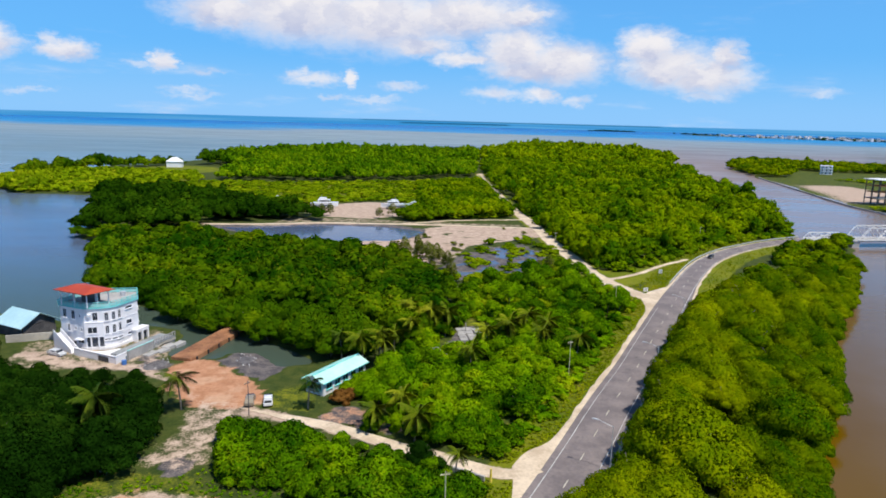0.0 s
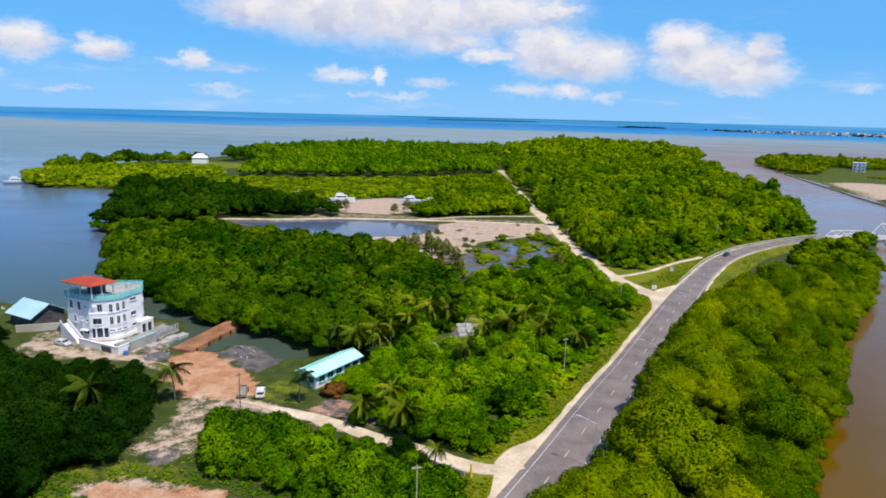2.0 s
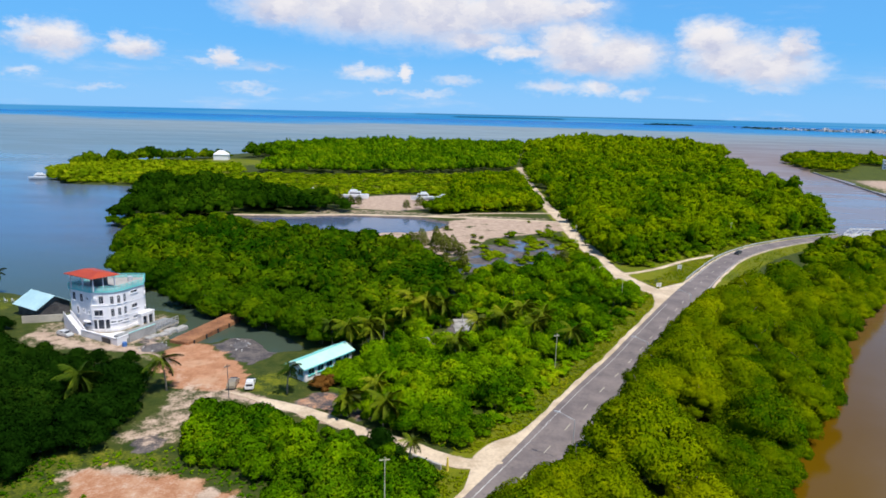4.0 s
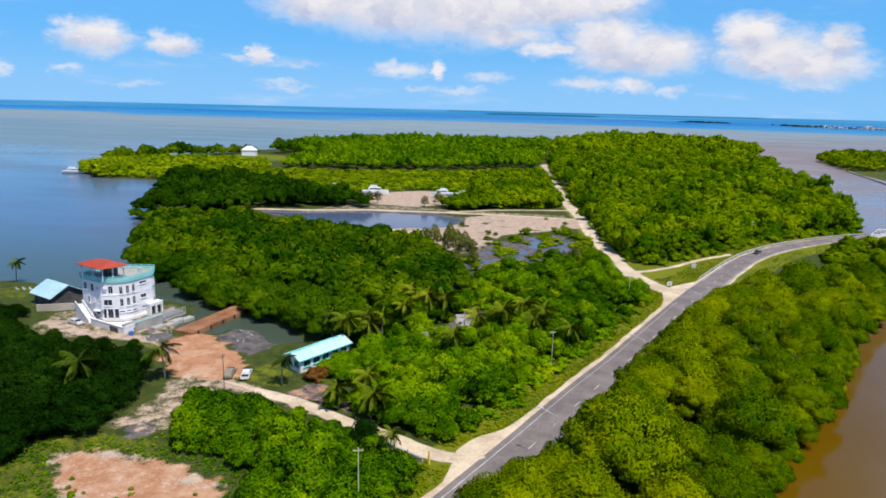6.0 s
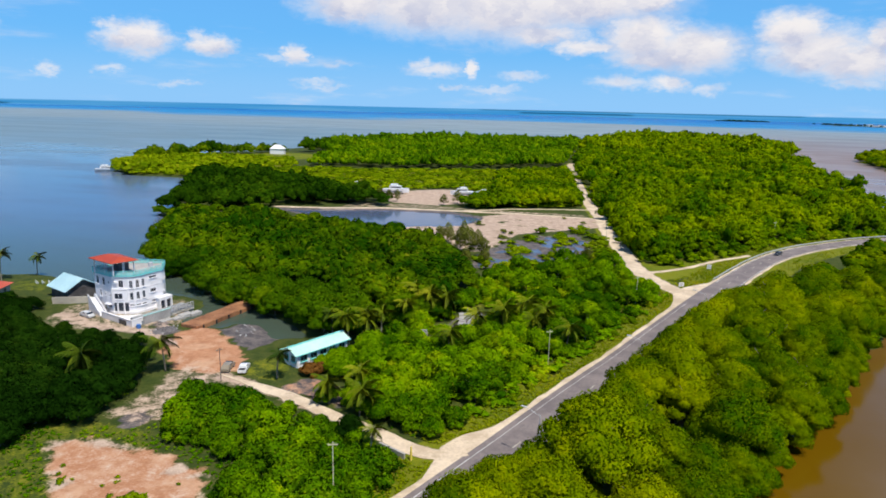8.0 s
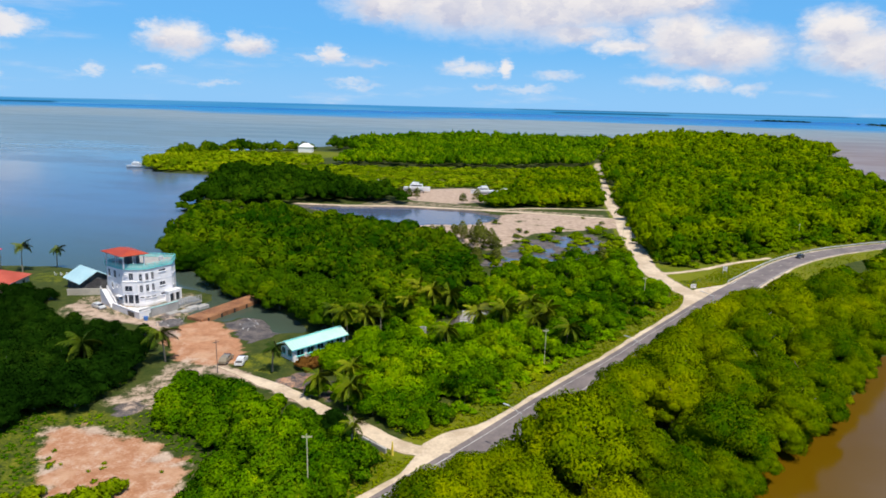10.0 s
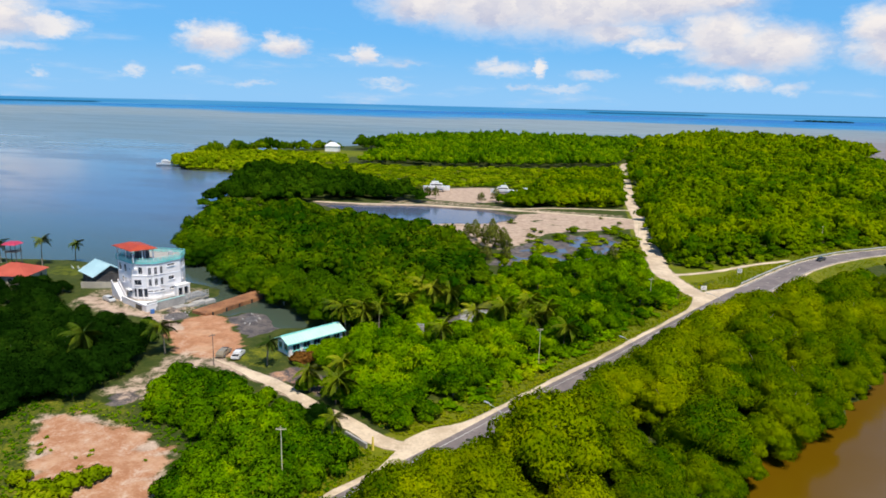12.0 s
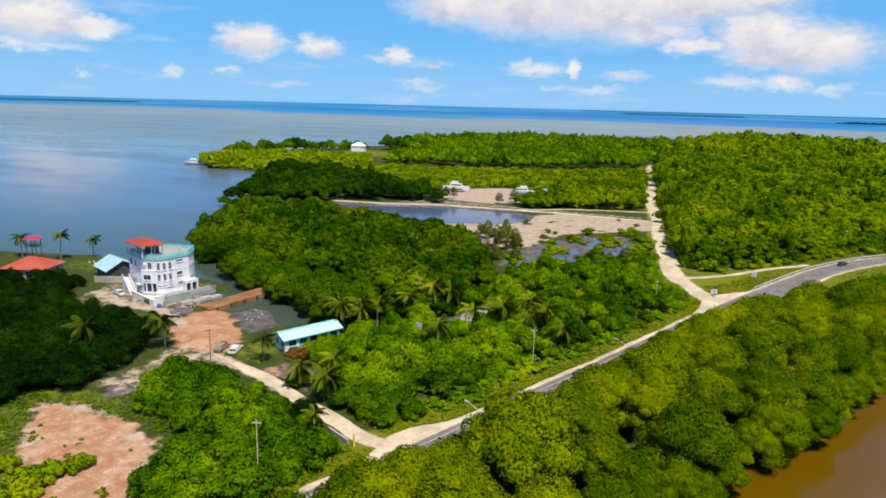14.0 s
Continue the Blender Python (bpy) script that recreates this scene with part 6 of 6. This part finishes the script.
def road_sign(x, y, turn, w, h, top, label):
    root = thing("road_sign", label, "sign", (x, y, 0), turn)
    for u in (-w * 0.4, w * 0.4):
        part("post", bar(B(), (u, 0, -0.2), (u, 0, top), 0.05), M_STEEL, root)
    part("panel", box(B(), (0, -0.06, top - h / 2), (w, 0.04, h)), M_WHITE, root)
    for i in range(3):
        part("line", box(B(), (0, -0.09, top - h * (0.25 + 0.25 * i)), (w * 0.7, 0.01, h * 0.08)), M_DARKWOOD, root)


utility_pole(-34.4, 102.6, 6.6, "dark timber utility pole beside the parked cars", 60, 1, M_DARKWOOD)
utility_pole(24.9, 127.2, 8.2)
utility_pole(44.0, 176.7, 8.4)
utility_pole(2.3, 70.9, 10.0, turn=20)
road_sign(-1.7, 69.1, 20, 0.45, 0.6, 2.3, "small white marker board in the grass")
utility_pole(36.0, 262.0, 8.4)
utility_pole(104.0, 292.0, 8.0)
for k, s in enumerate((53, 91.6, 130.4, 170)):
    i = int(np.argmin(np.abs(ROAD_LINE[:, 1] - s)))
    n = sides_of(ROAD_LINE)[i]
    p = ROAD_LINE[i] - n * (HALF[i] + 0.35)
    street_lamp(p[0], p[1], math.degrees(math.atan2(n[1], n[0])))
road_sign(58.0, 199.5, 20, 1.6, 1.2, 2.0, "small white notice board beside the junction")
road_sign(69.5, 226.0, 10, 1.4, 1.4, 2.2, "white notice board in the grass triangle")
road_sign(70.0, 186.0, 200, 0.5, 0.5, 1.6, "small white road marker at the verge")


def guard_rail():
    root = thing("guard_rail", "grey steel guard rail along the outside of the curve", "guard rail")
    k = (ROAD_LINE[:, 1] > 209) & (ROAD_LINE[:, 1] < 304)
    L = (ROAD_LINE + sides_of(ROAD_LINE) * (HALF + 0.75)[:, None])[k]
    z = road_z(ROAD_LINE[k][:, 0])
    for i in range(0, len(L), 2):
        part("post", box(B(), (L[i][0], L[i][1], z[i] + 0.2), (0.16, 0.16, 1.1)), M_STEEL, root)
    ribbon("rail", L, 0.06, 0.06, z + 0.8, M_STEEL, 0.36, root, 1)


guard_rail()


def culvert():
    root = thing("culvert_wall", "low concrete culvert wall beside the dirt road", "wall")
    m, L = face_frame((2.6, 87.6), (7.4, 85.4))
    bm = B()
    box(bm, (L / 2, 0, 0.3), (L, 0.35, 1.5), bevel=0.05)
    bm.transform(m)
    part("wall", bm, M_CONCRETE, root)
    marker = thing("marker_post", "yellow painted marker post beside the culvert", "post", (8.3, 85.6, 0))
    part("post", bar(B(), (0, 0, -0.2), (0, 0, 2.2), 0.22, 0.12, 8), M_YELLOWPOST, marker)




def ruin():
    root = thing("concrete_tank", "small derelict concrete tank in the bushes", "tank", (-3.6, 134.0, 0), 20)
    for x, y, sx, sy in ((-0.9, 0, 0.2, 2.0), (0.9, 0, 0.2, 2.0), (0, -0.9, 1.6, 0.2), (0, 0.9, 1.6, 0.2)):
        part("wall", box(B(), (x, y, 1.1), (sx, sy, 2.8), bevel=0.03), M_CONCRETE, root)
    base = thing("ruined_floor", "broken grey concrete floor of a ruined house", "ruin", (3.6, 152.5, 0), 12)
    r = np.random.RandomState(91)
    for i in range(4):
        for k in range(3):
            part("slab", box(B(), (k * 2.1 - 2.1 + r.normal() * 0.1, i * 2.4 - 4 + r.normal() * 0.1, 0.08 + r.rand() * 0.12), (1.95, 2.2, 0.3), r.uniform(-4, 4)), M_CONCRETE, base)
    part("post", box(B(), (-0.8, 1.5, 1.0), (0.22, 0.22, 2.6)), M_CONCRETE, base)


ruin()
M_YELLOWPOST = plain("yellow painted post", (0.75, 0.55, 0.05), (0.85, 0.68, 0.12), 1.5, 0.6, 0.003)
culvert()

# ---- truss bridge ----


def bridge():
    root = thing("truss_bridge", "silver grey steel truss road bridge over the river", "bridge")
    m = pose(155.0, 299.8, 0, 0, 0, 13)
    span = 96.0
    part("deck", _moved(box(B(), (span / 2, 0, 2.35), (span + 2, 7.6, 0.5)), m), M_CONCRETE, root)
    for x in (2.0, 22.5, 71.0, 94.0):
        part("pier", _moved(box(B(), (x, 0, -0.9), (4.0 if x == 22.5 else 2.6, 7.0, 6.0), bevel=0.1), m), M_CONCRETE, root)
    for s in (-1, 1):
        y = s * 3.9
        truss = None
        # low pony truss first, then the high main span
        for x0, x1, n, h in ((1.0, 21.5, 8, 2.4), (23.0, 71.0, 10, 5.6), (73.0, 94.0, 8, 2.4)):
            dx = (x1 - x0) / n
            truss = part("bottom_chord", _moved(box(B(), ((x0 + x1) / 2, y, 2.9), (x1 - x0, 0.3, 0.35)), m), M_TRUSS, root)
            part("top_chord", _moved(box(B(), ((x0 + x1) / 2, y, 2.9 + h), (x1 - x0 - 2 * dx, 0.32, 0.38)), m), M_TRUSS, root)
            for i in range(n):
                a = (x0 + dx * i, y, 2.9 + (h if (i % 2 and 0 < i < n) else 0))
                b = (x0 + dx * (i + 1), y, 2.9 + (h if (i % 2 == 0 and i + 1 < n) else 0))
                part("diagonal", _moved(bar(B(), a, b, 0.17, sides=4), m), M_TRUSS, truss)
                if 0 < i < n:
                    part("upright", _moved(bar(B(), (x0 + dx * i, y, 2.9), (x0 + dx * i, y, 2.9 + h), 0.12, sides=4), m), M_TRUSS, truss)
    for i in range(1, 10):
        part("cross_brace", _moved(bar(B(), (23 + 4.8 * i, -3.9, 8.5), (23 + 4.8 * i, 3.9, 8.5), 0.12, sides=4), m), M_TRUSS, root)


bridge()

# ---- boats ----


def motor_boat(label, at, turn, L, cabin=True):
    root = thing("motor_boat", label, "boat", at, turn)
    W, H = L * 0.29, L * 0.13
    bm = B()
    rows = []
    for f in np.linspace(0, 1, 9):
        w = W / 2 * (1 - max(0, (f - 0.45) / 0.55) ** 2.2) + 0.02
        lift = H * (1 + 0.35 * f * f)
        x = L * (f - 0.5)
        rows.append([bm.verts.new(v) for v in ((x, -w, lift), (x - 0.2 * f, -w * 0.72, 0.0), (x - 0.25 * f, w * 0.72, 0.0), (x, w, lift))])
    for a, b in zip(rows, rows[1:]):
        for i in range(3):
            bm.faces.new((a[i], a[i + 1], b[i + 1], b[i]))
        bm.faces.new((a[3], a[0], b[0], b[3]))
    bm.faces.new(rows[0])
    bmesh.ops.recalc_face_normals(bm, faces=bm.faces)
    hull = part("hull", bm, M_HULL, root)
    part("boot_stripe", box(B(), (-L * 0.12, 0, H * 0.3), (L * 0.7, W * 0.86, H * 0.34), bevel=0.05), M_BOOT, hull, "blue grey band along the waterline")
    if at[2] > 0.2:
        for x in (-0.3, 0.0, 0.25):
            part("cradle", box(B(), (x * L, 0, -at[2] / 2 + 0.1), (0.4, W * 0.8, at[2] + 0.3)), M_DARKWOOD, root)
    if cabin:
        c = part("cabin", box(B(), (-L * 0.02, 0, H + L * 0.06), (L * 0.45, W * 0.72, L * 0.12), bevel=0.1), M_HULL, root)
        part("cabin_window", box(B(), (0, 0, H + L * 0.075), (L * 0.4, W * 0.74, L * 0.045)), M_GLASS, c)
        part("flybridge", box(B(), (-L * 0.06, 0, H + L * 0.155), (L * 0.26, W * 0.6, L * 0.07), bevel=0.1), M_HULL, c)
        part("mast", bar(B(), (-L * 0.1, 0, H + L * 0.18), (-L * 0.1, 0, H + L * 0.3), 0.07), M_STEEL, c)
    else:
        part("outboard", box(B(), (-L * 0.52, 0, H * 0.9), (0.5, 0.4, 0.9), bevel=0.05), M_BLACK, root)
        part("thwart", box(B(), (-L * 0.1, 0, H * 1.08), (0.4, W * 0.8, 0.1)), M_HULL, root)


M_BOOT = plain("blue grey antifouling paint", (0.06, 0.09, 0.13), (0.12, 0.16, 0.2), 0.8, 0.6, 0.002)
motor_boat("white cabin cruiser laid up in the yard", (-86.5, 368.0, 0.9), 12, 16)
motor_boat("white motor boat on stands in the yard", (-47, 372, 1.2), 200, 14)
motor_boat("white motor boat on stands in the yard", (-36, 380, 0.6), 165, 10)
motor_boat("small white boat laid up among the trees", (-134, 366, 0.5), 20, 9)
motor_boat("small white boat laid up among the trees", (-128, 402, 0.5), 35, 8, False)
motor_boat("small white boat laid up among the trees", (-120, 368, 0.5), 160, 9)
motor_boat("white motor boat moored off the spit", (-325.5, 407.5, WATER_Z - 0.1), 20, 15)

# ---- far bank ----


def block_house(name, label, at, turn, w, d, storeys, bays):
    root = thing(name, label, "building", at, turn)
    H = storeys * 3.3
    part("wall", box(B(), (0, 0, H / 2), (w, d, H)), M_WHITE, root)
    part("roof", box(B(), (0, 0, H + 0.2), (w + 1.2, d + 1.2, 0.4)), M_WHITE, root)
    for s in range(storeys):
        for i in range(bays):
            u = -w / 2 + w * (i + 0.5) / bays
            part("window", box(B(), (u, -d / 2, s * 3.3 + 1.7), (w / bays * 0.36, 0.2, 1.5)), M_GLASS, root)
        part("slab", box(B(), (0, -d / 2 - 0.5, s * 3.3 + 0.1), (w + 0.6, 1.2, 0.25)), M_WHITE, root)


block_house("white_building", "white three-storey building on the far bank", (412, 797, 0), -24, 12.5, 10, 3, 3)


def steel_frame():
    root = thing("steel_frame", "unfinished steel frame building with a flat roof", "building", (297, 484, 0), 12)
    for x in range(5):
        for y in range(3):
            part("column", box(B(), (x * 6 - 12, y * 6 - 6, 9.0), (0.5, 0.5, 18)), M_DARKWOOD, root)
    for z in (4.6, 9.2, 13.6):
        for y in (-6, 0, 6):
            part("beam", box(B(), (0, y, z), (24.4, 0.4, 0.5)), M_RUST, root)
        for x in range(5):
            part("beam", box(B(), (x * 6 - 12, 0, z), (0.4, 12, 0.5)), M_RUST, root)
    part("floor", box(B(), (0, 0, 4.9), (25, 13, 0.2)), M_CONCRETE, root)
    part("roof", box(B(), (0, 0, 18.2), (27, 15, 0.5)), M_WHITE, root)


steel_frame()
bm = B()
bank = smooth_line([(265, 425), (264, 472), (278, 569), (296, 694), (300, 712)], 6)
for i in range(len(bank) - 1):
    a, b = bank[i], bank[i + 1]
    d = b - a
    box(bm, ((a[0] + b[0]) / 2, (a[1] + b[1]) / 2, -0.3), (float(np.linalg.norm(d)) + 0.02, 0.8, 1.6), math.degrees(math.atan2(d[1], d[0])))
tagged(part("sea_wall", bm, M_CONCRETE), "grey concrete sea wall along the far bank", "sea wall", kind="structure")

# the distant town, a crowd of small houses with trees on a low shore
r = np.random.RandomState(77)
bm = B()
for i in range(760):
    x = r.uniform(1330, 2350)
    front = float(np.interp(x, [1150, 1400, 1520, 1680, 1900, 2300], [3950, 3520, 3330, 3200, 3180, 3200]))
    y = front + abs(r.normal()) * 160 + 8
    h = r.choice([4, 6, 8, 11, 16], p=[0.32, 0.32, 0.22, 0.1, 0.04])
    box(bm, (x, y, h / 2), (r.uniform(7, 16), r.uniform(7, 15), h), r.uniform(0, 90))
tagged(part("distant_town", bm, plain("distant walls", (0.62, 0.56, 0.54), (0.85, 0.83, 0.82), 0.02, 0.9, 0.01, (0.5, 0.28, 0.2))), "crowd of pale houses on the distant shore", "town", kind="stuff")
x = r.uniform(1200, 2400, 260)
y = np.interp(x, [1150, 1400, 1520, 1680, 1900, 2300], [3950, 3520, 3330, 3200, 3180, 3200]) + np.abs(r.normal(size=260)) * 200 + 6
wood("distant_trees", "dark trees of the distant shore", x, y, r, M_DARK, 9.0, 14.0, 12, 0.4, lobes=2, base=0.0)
x = r.uniform(740, 1060, 90)
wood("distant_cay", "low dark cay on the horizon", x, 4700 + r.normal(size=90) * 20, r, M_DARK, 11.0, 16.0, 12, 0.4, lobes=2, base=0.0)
